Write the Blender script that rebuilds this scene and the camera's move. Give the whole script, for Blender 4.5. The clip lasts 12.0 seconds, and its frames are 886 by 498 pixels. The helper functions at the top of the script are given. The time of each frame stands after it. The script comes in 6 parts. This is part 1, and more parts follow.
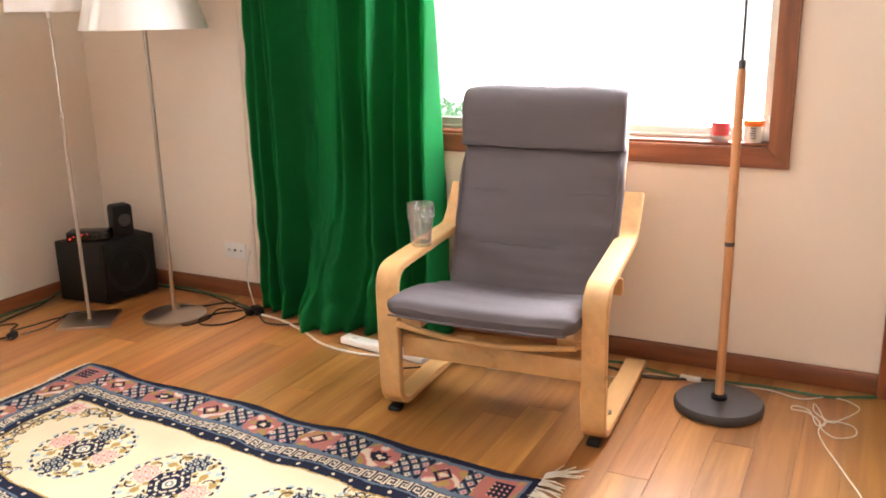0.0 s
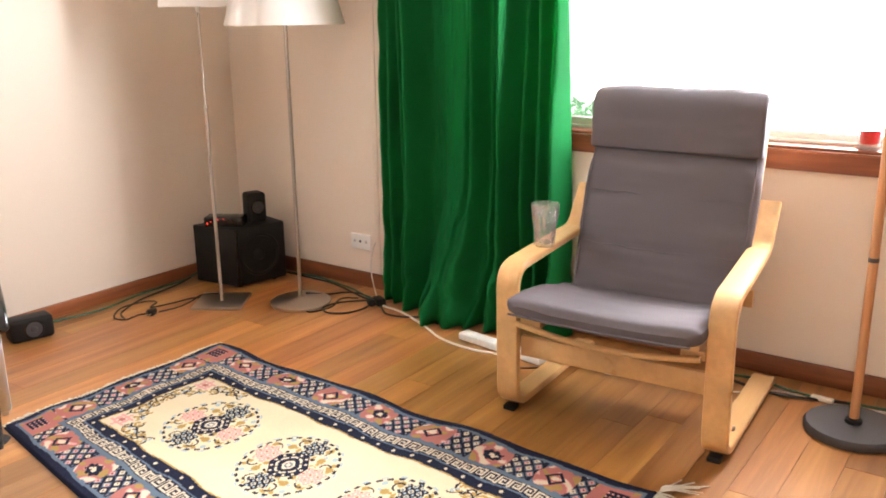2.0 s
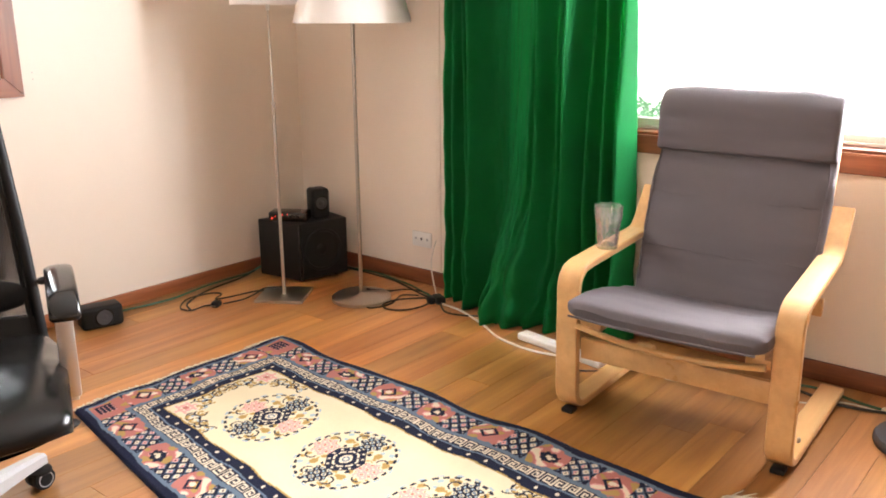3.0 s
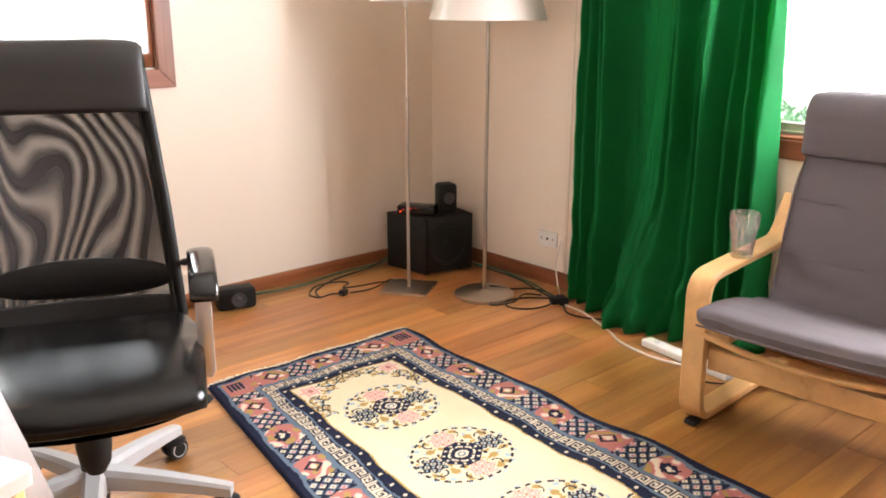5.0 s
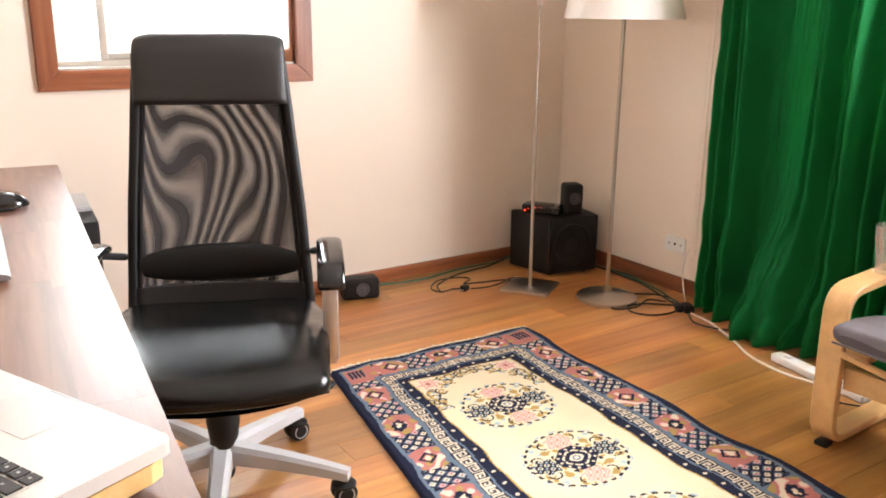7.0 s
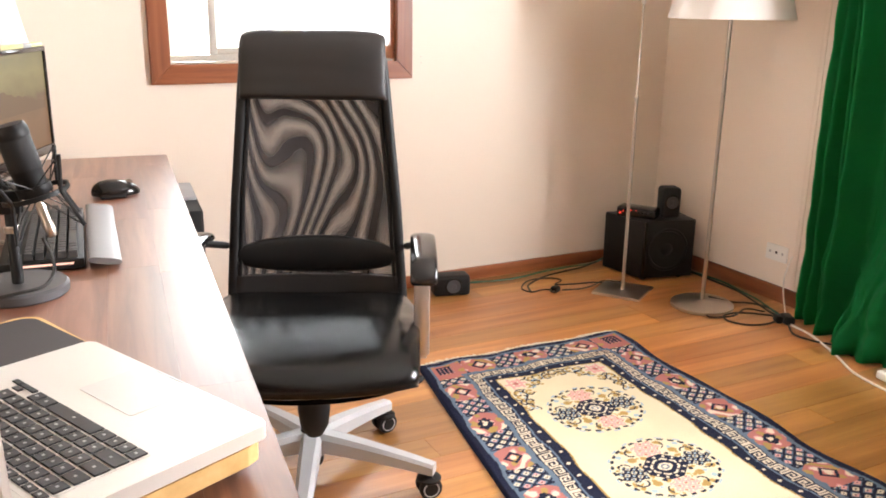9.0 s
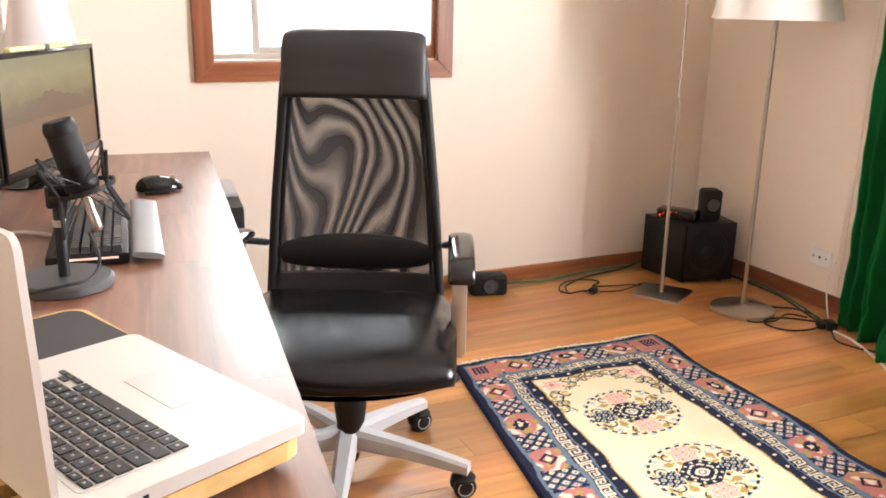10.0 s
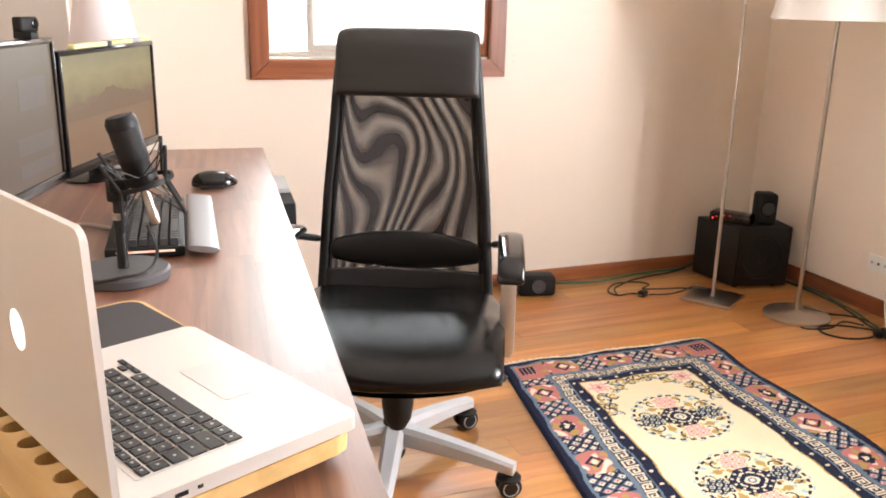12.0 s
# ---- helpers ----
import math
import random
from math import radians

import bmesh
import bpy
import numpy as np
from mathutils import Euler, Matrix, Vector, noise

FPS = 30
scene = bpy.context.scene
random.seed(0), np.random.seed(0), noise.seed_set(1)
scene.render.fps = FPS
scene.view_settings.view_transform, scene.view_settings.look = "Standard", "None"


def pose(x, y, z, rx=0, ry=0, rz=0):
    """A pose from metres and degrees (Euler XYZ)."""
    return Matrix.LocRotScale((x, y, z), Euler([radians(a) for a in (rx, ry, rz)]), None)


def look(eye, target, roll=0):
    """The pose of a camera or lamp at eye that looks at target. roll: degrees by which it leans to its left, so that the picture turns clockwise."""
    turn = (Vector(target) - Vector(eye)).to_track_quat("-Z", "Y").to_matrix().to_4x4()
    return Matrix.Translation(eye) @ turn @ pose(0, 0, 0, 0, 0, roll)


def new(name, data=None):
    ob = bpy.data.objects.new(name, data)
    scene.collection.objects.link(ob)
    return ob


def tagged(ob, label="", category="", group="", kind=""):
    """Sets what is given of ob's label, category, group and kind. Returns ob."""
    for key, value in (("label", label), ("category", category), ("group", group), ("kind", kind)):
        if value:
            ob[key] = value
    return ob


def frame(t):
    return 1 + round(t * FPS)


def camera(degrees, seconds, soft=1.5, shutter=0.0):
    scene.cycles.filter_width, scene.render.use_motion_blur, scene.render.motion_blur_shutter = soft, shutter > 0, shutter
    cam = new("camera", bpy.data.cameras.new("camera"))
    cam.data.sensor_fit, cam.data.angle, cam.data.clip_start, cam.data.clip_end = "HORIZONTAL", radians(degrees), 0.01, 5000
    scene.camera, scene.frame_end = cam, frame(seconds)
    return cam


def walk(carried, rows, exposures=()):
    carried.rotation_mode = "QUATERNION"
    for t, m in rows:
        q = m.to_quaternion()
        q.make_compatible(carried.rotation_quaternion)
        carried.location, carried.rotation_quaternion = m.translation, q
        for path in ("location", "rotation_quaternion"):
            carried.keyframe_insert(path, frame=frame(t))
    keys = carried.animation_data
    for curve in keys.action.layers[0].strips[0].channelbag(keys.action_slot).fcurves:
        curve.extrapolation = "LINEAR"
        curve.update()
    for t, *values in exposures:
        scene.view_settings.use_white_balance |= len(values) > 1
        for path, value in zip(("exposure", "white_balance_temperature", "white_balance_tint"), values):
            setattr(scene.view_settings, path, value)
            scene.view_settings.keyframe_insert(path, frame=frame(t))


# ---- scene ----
# camera panning to the left, drifting a little
cam = camera(54.5, 12.0, soft=1.8)
PATH = [
    (0.0, pose(0.0027, -0.0189, 1.2225, 74.84, 0, -63.02) @ pose(0, 0, 0, 0, 0, -1.20)),
    (0.5, pose(0.0039, -0.0164, 1.2241, 74.82, 0, -60.84) @ pose(0, 0, 0, 0, 0, -1.05)),
    (1.0, pose(0.0048, -0.0140, 1.2255, 74.79, 0, -58.79) @ pose(0, 0, 0, 0, 0, -0.91)),
    (1.5, pose(0.0053, -0.0118, 1.2268, 74.76, 0, -56.83) @ pose(0, 0, 0, 0, 0, -0.78)),
    (2.0, pose(0.0056, -0.0098, 1.2279, 74.73, 0, -54.71) @ pose(0, 0, 0, 0, 0, -0.65)),
    (2.5, pose(0.0057, -0.0081, 1.2288, 74.69, 0, -52.86) @ pose(0, 0, 0, 0, 0, -0.52)),
    (3.0, pose(0.0054, -0.0064, 1.2296, 74.66, 0, -50.56) @ pose(0, 0, 0, 0, 0, -0.40)),
    (5.0, pose(0.0025, -0.0016, 1.2315, 74.50, 0, -42.03) @ pose(0, 0, 0, 0, 0, 0.06)),
    (5.5, pose(0.0013, -0.0007, 1.2318, 74.45, 0, -39.81) @ pose(0, 0, 0, 0, 0, 0.16)),
    (6.0, pose(0.0000, 0.0000, 1.2320, 74.41, 0, -37.52) @ pose(0, 0, 0, 0, 0, 0.27)),
    (6.5, pose(-0.0014, 0.0006, 1.2322, 74.36, 0, -35.59) @ pose(0, 0, 0, 0, 0, 0.38)),
    (7.0, pose(-0.0030, 0.0012, 1.2323, 74.31, 0, -33.65) @ pose(0, 0, 0, 0, 0, 0.48)),
    (9.0, pose(-0.0097, 0.0025, 1.2326, 74.13, 0, -27.40) @ pose(0, 0, 0, 0, 0, 0.85)),
    (9.5, pose(-0.0114, 0.0026, 1.2328, 74.09, 0, -26.14) @ pose(0, 0, 0, 0, 0, 0.94)),
    (10.0, pose(-0.0132, 0.0028, 1.2330, 74.05, 0, -24.86) @ pose(0, 0, 0, 0, 0, 1.01)),
    (10.5, pose(-0.0149, 0.0029, 1.2332, 74.01, 0, -23.86) @ pose(0, 0, 0, 0, 0, 1.08)),
    (11.0, pose(-0.0165, 0.0029, 1.2335, 73.97, 0, -22.92) @ pose(0, 0, 0, 0, 0, 1.13)),
    (11.5, pose(-0.0181, 0.0030, 1.2339, 73.93, 0, -22.12) @ pose(0, 0, 0, 0, 0, 1.18)),
    (12.0, pose(-0.0196, 0.0030, 1.2343, 73.90, 0, -21.58) @ pose(0, 0, 0, 0, 0, 1.21)),
]
walk(cam, PATH)

# ---- world, sun, exposure ----
WX, WY, WZ = 2.945, 3.345, 2.5      # wall with the large window, wall with the small window, ceiling
# unseen south and west walls, set well back to weaken bounced light
X0, Y0 = -3.2, -4.2
T = 0.14
scene.view_settings.exposure = 0.0
world = bpy.data.worlds.new("sky")
scene.world = world
world.use_nodes = True
wn = world.node_tree
sky = wn.nodes.new("ShaderNodeTexSky")
sky.sky_type, sky.sun_disc = "NISHITA", False
sky.sun_elevation, sky.sun_rotation = radians(73), radians(114)
wn.links.new(sky.outputs[0], wn.nodes["Background"].inputs[0])
wn.nodes["Background"].inputs[1].default_value = 0.15


def area(name, m, sx, sy, watts, colour):
    d = bpy.data.lights.new(name, "AREA")
    d.shape, d.size, d.size_y, d.energy, d.color = "RECTANGLE", sx, sy, watts, colour
    ob = new(name, d)
    ob.matrix_world = m
    return ob


sun = bpy.data.lights.new("sun", "SUN")
sun.energy, sun.angle, sun.color = 0.5, radians(12), (1.0, 0.96, 0.9)
new("sun", sun).matrix_world = look((2.2, -1.0, 8), (0, 0, 0))
# daylight standing in the two window openings
area("window_light", look((3.105, 0.88, 1.42), (0.6, 0.88, 1.32)), 1.12, 1.2, 122, (0.95, 0.955, 1.0)).data.spread = radians(140)
# the brighter, sunward end of the same opening
area("window_light", look((3.10, 0.50, 1.40), (2.10, 1.20, 1.36)), 0.30, 1.1, 92, (0.97, 0.965, 1.0))
area("window_light", look((1.03, 3.50, 1.50), (1.03, 0, 1.1)), 0.90, 0.95, 52, (0.93, 0.975, 1.0))
# and in the opening behind the viewer, which lights the laptop lid and the curtain
area("window_light", look((X0 - 0.05, -0.3, 1.45), (1.0, 0.2, 1.0)), 1.5, 1.1, 32, (1.0, 0.87, 0.68))

# ---- materials ----


def nodes_of(name, rough=0.6, metal=0.0):
    m = bpy.data.materials.new(name)
    m.use_nodes = True
    b = m.node_tree.nodes["Principled BSDF"]
    b.inputs["Roughness"].default_value, b.inputs["Metallic"].default_value = rough, metal
    return m, m.node_tree, b


def node(nt, kind, **inputs):
    n = nt.nodes.new(kind)
    for k, v in inputs.items():
        n.inputs[k.replace("_", " ")].default_value = v
    return n


def ramp(nt, fac, stops):
    r = nt.nodes.new("ShaderNodeValToRGB")
    e = r.color_ramp.elements
    while len(e) < len(stops):
        e.new(0.5)
    for q, (p, c) in zip(e, stops):
        q.position, q.color = p, (*c, 1) if len(c) == 3 else c
    nt.links.new(fac, r.inputs[0])
    return r.outputs[0]


def surface(name, colour, rough=0.6, metal=0.0, vary=0.12, scale=8.0, grain=120.0, bump=0.1, depth=0.002, coat=0.0, stretch=(1, 1, 1), spec=0.5):
    """A plain stuff with variation at two scales and a fine relief."""
    m, nt, b = nodes_of(name, rough, metal)
    tc = nt.nodes.new("ShaderNodeTexCoord")
    mp = node(nt, "ShaderNodeMapping", Scale=stretch)
    nt.links.new(tc.outputs["Object"], mp.inputs[0])
    n1 = node(nt, "ShaderNodeTexNoise", Scale=scale, Detail=4.0)
    n2 = node(nt, "ShaderNodeTexNoise", Scale=grain, Detail=3.0)
    for n in (n1, n2):
        nt.links.new(mp.outputs[0], n.inputs["Vector"])
    mx = nt.nodes.new("ShaderNodeMath")
    mx.operation = "MULTIPLY_ADD"
    mx.inputs[1].default_value = 0.35
    nt.links.new(n2.outputs[0], mx.inputs[0])
    ml = nt.nodes.new("ShaderNodeMath")
    ml.operation = "MULTIPLY"
    ml.inputs[1].default_value = 0.65
    nt.links.new(n1.outputs[0], ml.inputs[0])
    nt.links.new(ml.outputs[0], mx.inputs[2])
    lo = tuple(max(0, c * (1 - vary)) for c in colour)
    hi = tuple(min(1, c * (1 + vary)) for c in colour)
    nt.links.new(ramp(nt, mx.outputs[0], [(0.3, lo), (0.7, hi)]), b.inputs["Base Color"])
    rr = nt.nodes.new("ShaderNodeMapRange")
    rr.inputs["To Min"].default_value, rr.inputs["To Max"].default_value = max(0.02, rough * 0.85), min(1, rough * 1.15)
    nt.links.new(n1.outputs[0], rr.inputs[0])
    nt.links.new(rr.outputs[0], b.inputs["Roughness"])
    bp = node(nt, "ShaderNodeBump", Strength=bump, Distance=depth)
    nt.links.new(n2.outputs[0], bp.inputs["Height"])
    nt.links.new(bp.outputs[0], b.inputs["Normal"])
    b.inputs["Coat Weight"].default_value = coat
    b.inputs["Specular IOR Level"].default_value = spec
    return m


def wood(name, dark, mid, light, rough=0.35, axis=0, scale=1.0, coat=0.0, vary_piece=0.0, bump=0.06, spec=0.5):
    """Wood with long grain along one local axis; pieces differ by Object Info's Random."""
    m, nt, b = nodes_of(name, rough)
    tc = nt.nodes.new("ShaderNodeTexCoord")
    sc = [26.0 * scale] * 3
    sc[axis] = 1.6 * scale
    oi = nt.nodes.new("ShaderNodeObjectInfo")
    add = nt.nodes.new("ShaderNodeVectorMath")
    add.operation = "MULTIPLY_ADD"
    nt.links.new(tc.outputs["Object"], add.inputs[0])
    add.inputs[1].default_value = (1, 1, 1)
    sh = nt.nodes.new("ShaderNodeMath")
    sh.operation = "MULTIPLY"
    sh.inputs[1].default_value = 37.0
    nt.links.new(oi.outputs["Random"], sh.inputs[0])
    nt.links.new(sh.outputs[0], add.inputs[2])
    mp = node(nt, "ShaderNodeMapping", Scale=sc)
    nt.links.new(add.outputs[0], mp.inputs[0])
    n1 = node(nt, "ShaderNodeTexNoise", Scale=1.0, Detail=6.0, Roughness=0.6, Distortion=0.6)
    n2 = node(nt, "ShaderNodeTexNoise", Scale=6.0, Detail=3.0)
    n3 = node(nt, "ShaderNodeTexNoise", Scale=0.22, Detail=2.0)
    for n in (n1, n2, n3):
        nt.links.new(mp.outputs[0], n.inputs["Vector"])
    col = ramp(nt, n1.outputs[0], [(0.28, dark), (0.5, mid), (0.72, light)])
    hs = nt.nodes.new("ShaderNodeHueSaturation")
    nt.links.new(col, hs.inputs["Color"])
    r1 = nt.nodes.new("ShaderNodeMapRange")
    r1.inputs["To Min"].default_value, r1.inputs["To Max"].default_value = 1 - vary_piece, 1 + vary_piece
    nt.links.new(oi.outputs["Random"], r1.inputs[0])
    r2 = nt.nodes.new("ShaderNodeMapRange")
    r2.inputs["From Min"].default_value, r2.inputs["From Max"].default_value = 0.3, 0.7
    r2.inputs["To Min"].default_value, r2.inputs["To Max"].default_value = 0.85, 1.12
    nt.links.new(n3.outputs[0], r2.inputs[0])
    mv = nt.nodes.new("ShaderNodeMath")
    mv.operation = "MULTIPLY"
    nt.links.new(r1.outputs[0], mv.inputs[0])
    nt.links.new(r2.outputs[0], mv.inputs[1])
    nt.links.new(mv.outputs[0], hs.inputs["Value"])
    fr = nt.nodes.new("ShaderNodeMath")
    fr.operation = "FRACT"
    nt.links.new(sh.outputs[0], fr.inputs[0])
    r3 = nt.nodes.new("ShaderNodeMapRange")
    r3.inputs["To Min"].default_value, r3.inputs["To Max"].default_value = 0.5 - 0.04 * vary_piece, 0.5 + 0.015 * vary_piece
    nt.links.new(fr.outputs[0], r3.inputs[0])
    nt.links.new(r3.outputs[0], hs.inputs["Hue"])
    nt.links.new(hs.outputs[0], b.inputs["Base Color"])
    bp = node(nt, "ShaderNodeBump", Strength=bump, Distance=0.001)
    nt.links.new(n2.outputs[0], bp.inputs["Height"])
    nt.links.new(bp.outputs[0], b.inputs["Normal"])
    rr = nt.nodes.new("ShaderNodeMapRange")
    rr.inputs["To Min"].default_value, rr.inputs["To Max"].default_value = rough * 0.8, rough * 1.25
    nt.links.new(n3.outputs[0], rr.inputs[0])
    nt.links.new(rr.outputs[0], b.inputs["Roughness"])
    b.inputs["Coat Weight"].default_value, b.inputs["Coat Roughness"].default_value = coat, 0.38
    b.inputs["Specular IOR Level"].default_value = spec
    return m


WALL = surface("cream_wall_paint", (0.80, 0.69, 0.58), 0.5, vary=0.03, scale=1.3, grain=260, bump=0.12, depth=0.0015)
CEIL = surface("white_ceiling_paint", (0.8, 0.77, 0.72), 0.8, vary=0.03, grain=150)
# tone streaks down the cloth put fold-like shade contrast into its colour
GREEN = surface("green_curtain_cloth", (0.008, 0.172, 0.045), 0.75, vary=0.25, scale=5, grain=160, bump=0.35, depth=0.003, spec=0.15, stretch=(1, 1.5, 0.7))
# thin cloth: part of the light comes through
_nt = GREEN.node_tree
_tl = node(_nt, "ShaderNodeBsdfTranslucent", Color=(0.012, 0.36, 0.085, 1))
_mx = _nt.nodes.new("ShaderNodeMixShader")
_mx.inputs[0].default_value = 0.42
for a, b in ((_nt.nodes["Principled BSDF"].outputs[0], _mx.inputs[1]), (_tl.outputs[0], _mx.inputs[2]), (_mx.outputs[0], _nt.nodes["Material Output"].inputs[0])):
    _nt.links.new(a, b)
FLOOR = wood("oiled_floorboard", (0.265, 0.100, 0.020), (0.385, 0.168, 0.040), (0.49, 0.235, 0.066), 0.34, axis=0, scale=0.7, vary_piece=0.3, coat=0.3)
GAP = surface("dark_floor_gap", (0.16, 0.07, 0.025), 0.9)
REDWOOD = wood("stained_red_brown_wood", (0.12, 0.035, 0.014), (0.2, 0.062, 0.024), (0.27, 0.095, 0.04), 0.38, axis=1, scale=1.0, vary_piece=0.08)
# copy for the north wall; its stronger light is put into the colour
REDWOOD_X_LIT = wood("stained_red_brown_wood_x_lit", (0.20, 0.062, 0.022), (0.32, 0.104, 0.038), (0.41, 0.15, 0.06), 0.38, axis=0, scale=1.0, vary_piece=0.08)
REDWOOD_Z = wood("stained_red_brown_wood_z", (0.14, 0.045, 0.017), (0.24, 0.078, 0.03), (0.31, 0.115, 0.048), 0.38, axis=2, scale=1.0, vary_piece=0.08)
BIRCH = wood("lacquered_birch", (0.60, 0.34, 0.13), (0.635, 0.37, 0.15), (0.67, 0.40, 0.17), 0.3, axis=1, scale=2.0, vary_piece=0.03, coat=0.25)
WALNUT = wood("walnut_worktop", (0.10, 0.035, 0.017), (0.19, 0.075, 0.036), (0.29, 0.13, 0.065), 0.48, axis=1, scale=1.1, vary_piece=0.2, coat=0.8)
BAMBOO = wood("pale_bamboo", (0.60, 0.36, 0.13), (0.70, 0.45, 0.18), (0.77, 0.53, 0.24), 0.4, axis=1, scale=1.0)
POLEWOOD = wood("warm_pine_pole", (0.50, 0.22, 0.09), (0.60, 0.29, 0.13), (0.68, 0.36, 0.17), 0.4, axis=2, scale=1.6)
GREY = surface("grey_cotton_cover", (0.112, 0.094, 0.101), 0.85, vary=0.08, scale=6, grain=900, bump=0.35, depth=0.001)
BLACK_LEATHER = surface("black_leather", (0.006, 0.0055, 0.0055), 0.22, spec=0.36, vary=0.3, scale=5, grain=420, bump=0.10, depth=0.001)
BLACK_PLASTIC = surface("black_plastic", (0.008, 0.0075, 0.0075), 0.5, spec=0.28, vary=0.2, grain=600, bump=0.1)
MATTE_LEATHER = surface("matte_black_leather", (0.017, 0.0145, 0.014), 0.55, vary=0.2, scale=5, grain=500, bump=0.15, depth=0.001)
WHITEPAINT = surface("white_door_paint", (0.84, 0.82, 0.79), 0.5, vary=0.03, scale=2, grain=200)
BLACK_GLOSS = surface("glossy_black_plastic", (0.010, 0.009, 0.009), 0.14, vary=0.2, grain=90, bump=0.02)
DARK_METAL = surface("dark_grey_powder_coat", (0.058, 0.055, 0.058), 0.5, vary=0.1, grain=700, bump=0.15)
STEEL = surface("brushed_nickel", (0.52, 0.47, 0.42), 0.3, metal=1.0, vary=0.08, grain=350, bump=0.05, stretch=(1, 1, 0.1))
ALU = surface("silver_alloy", (0.60, 0.59, 0.58), 0.36, metal=0.85, vary=0.05, grain=900, bump=0.05)
GREYPLASTIC = surface("light_grey_paint", (0.42, 0.41, 0.41), 0.42, vary=0.05, grain=500, bump=0.05)
WHITE_PLASTIC = surface("white_plastic", (0.78, 0.76, 0.72), 0.4, vary=0.04, grain=300, bump=0.03)
CABLE_BLACK = surface("black_cable", (0.016, 0.015, 0.014), 0.5, vary=0.2)
CABLE_WHITE = surface("white_cable", (0.72, 0.68, 0.62), 0.5, vary=0.08)
CABLE_GREEN = surface("green_cable", (0.03, 0.12, 0.075), 0.5, vary=0.15)
SHADE = surface("off_white_lampshade_cloth", (0.82, 0.77, 0.72), 0.85, vary=0.03, grain=800, bump=0.25)

# ---- building helpers ----


def bm_box(lo, hi, bevel=0.0, seg=2):
    bm = bmesh.new()
    bmesh.ops.create_cube(bm, size=1)
    for v in bm.verts:
        v.co = Vector([lo[i] + (v.co[i] + 0.5) * (hi[i] - lo[i]) for i in range(3)])
    if bevel:
        bmesh.ops.bevel(bm, geom=bm.edges[:], offset=bevel, segments=seg, profile=0.5, affect="EDGES")
    return bm


def add_box(bm, lo, hi, bevel=0.0, m=None):
    b2 = bm_box(lo, hi, bevel)
    if m is not None:
        bmesh.ops.transform(b2, matrix=m, verts=b2.verts)
    me = bpy.data.meshes.new("tmp")
    b2.to_mesh(me)
    b2.free()
    bm.from_mesh(me)
    bpy.data.meshes.remove(me)
    return bm


def bm_lathe(profile, seg=40, cap=True):
    """A turned body about z from (radius, height) pairs, bottom to top."""
    bm = bmesh.new()
    rings = []
    for r, z in profile:
        if r < 1e-5:
            rings.append([bm.verts.new((0, 0, z))])
        else:
            rings.append([bm.verts.new((r * math.cos(2 * math.pi * i / seg), r * math.sin(2 * math.pi * i / seg), z)) for i in range(seg)])
    for a, b in zip(rings, rings[1:]):
        for i in range(seg):
            j = (i + 1) % seg
            if len(a) == 1 and len(b) == 1:
                continue
            if len(a) == 1:
                bm.faces.new((a[0], b[j], b[i]))
            elif len(b) == 1:
                bm.faces.new((a[i], a[j], b[0]))
            else:
                bm.faces.new((a[i], a[j], b[j], b[i]))
    if cap:
        if len(rings[0]) > 1:
            bm.faces.new(rings[0][::-1])
        if len(rings[-1]) > 1:
            bm.faces.new(rings[-1])
    bmesh.ops.recalc_face_normals(bm, faces=bm.faces)
    return bm


def smooth_path(pts, n=8):
    """Catmull-Rom points through pts."""
    pts = [Vector(p) for p in pts]
    ext = [pts[0] * 2 - pts[1]] + pts + [pts[-1] * 2 - pts[-2]]
    out = []
    for i in range(1, len(ext) - 2):
        p0, p1, p2, p3 = ext[i - 1:i + 3]
        for k in range(n):
            t = k / n
            out.append(0.5 * (2 * p1 + (p2 - p0) * t + (2 * p0 - 5 * p1 + 4 * p2 - p3) * t * t + (3 * p1 - p0 - 3 * p2 + p3) * t ** 3))
    out.append(pts[-1])
    return out


def bm_tube(path, radius, seg=8):
    """A round tube along a path; radius a number or one per point."""
    bm = bmesh.new()
    path = [Vector(p) for p in path]
    side = None
    rings = []
    for i, p in enumerate(path):
        d = (path[min(i + 1, len(path) - 1)] - path[max(i - 1, 0)]).normalized()
        if side is None:
            side = d.orthogonal().normalized()
        side = (side - d * side.dot(d)).normalized()
        up = d.cross(side)
        r = radius[i] if isinstance(radius, (list, tuple)) else radius
        rings.append([bm.verts.new(p + side * r * math.cos(2 * math.pi * k / seg) + up * r * math.sin(2 * math.pi * k / seg)) for k in range(seg)])
    for a, b in zip(rings, rings[1:]):
        for k in range(seg):
            j = (k + 1) % seg
            bm.faces.new((a[k], a[j], b[j], b[k]))
    bm.faces.new(rings[0][::-1])
    bm.faces.new(rings[-1])
    bmesh.ops.recalc_face_normals(bm, faces=bm.faces)
    return bm


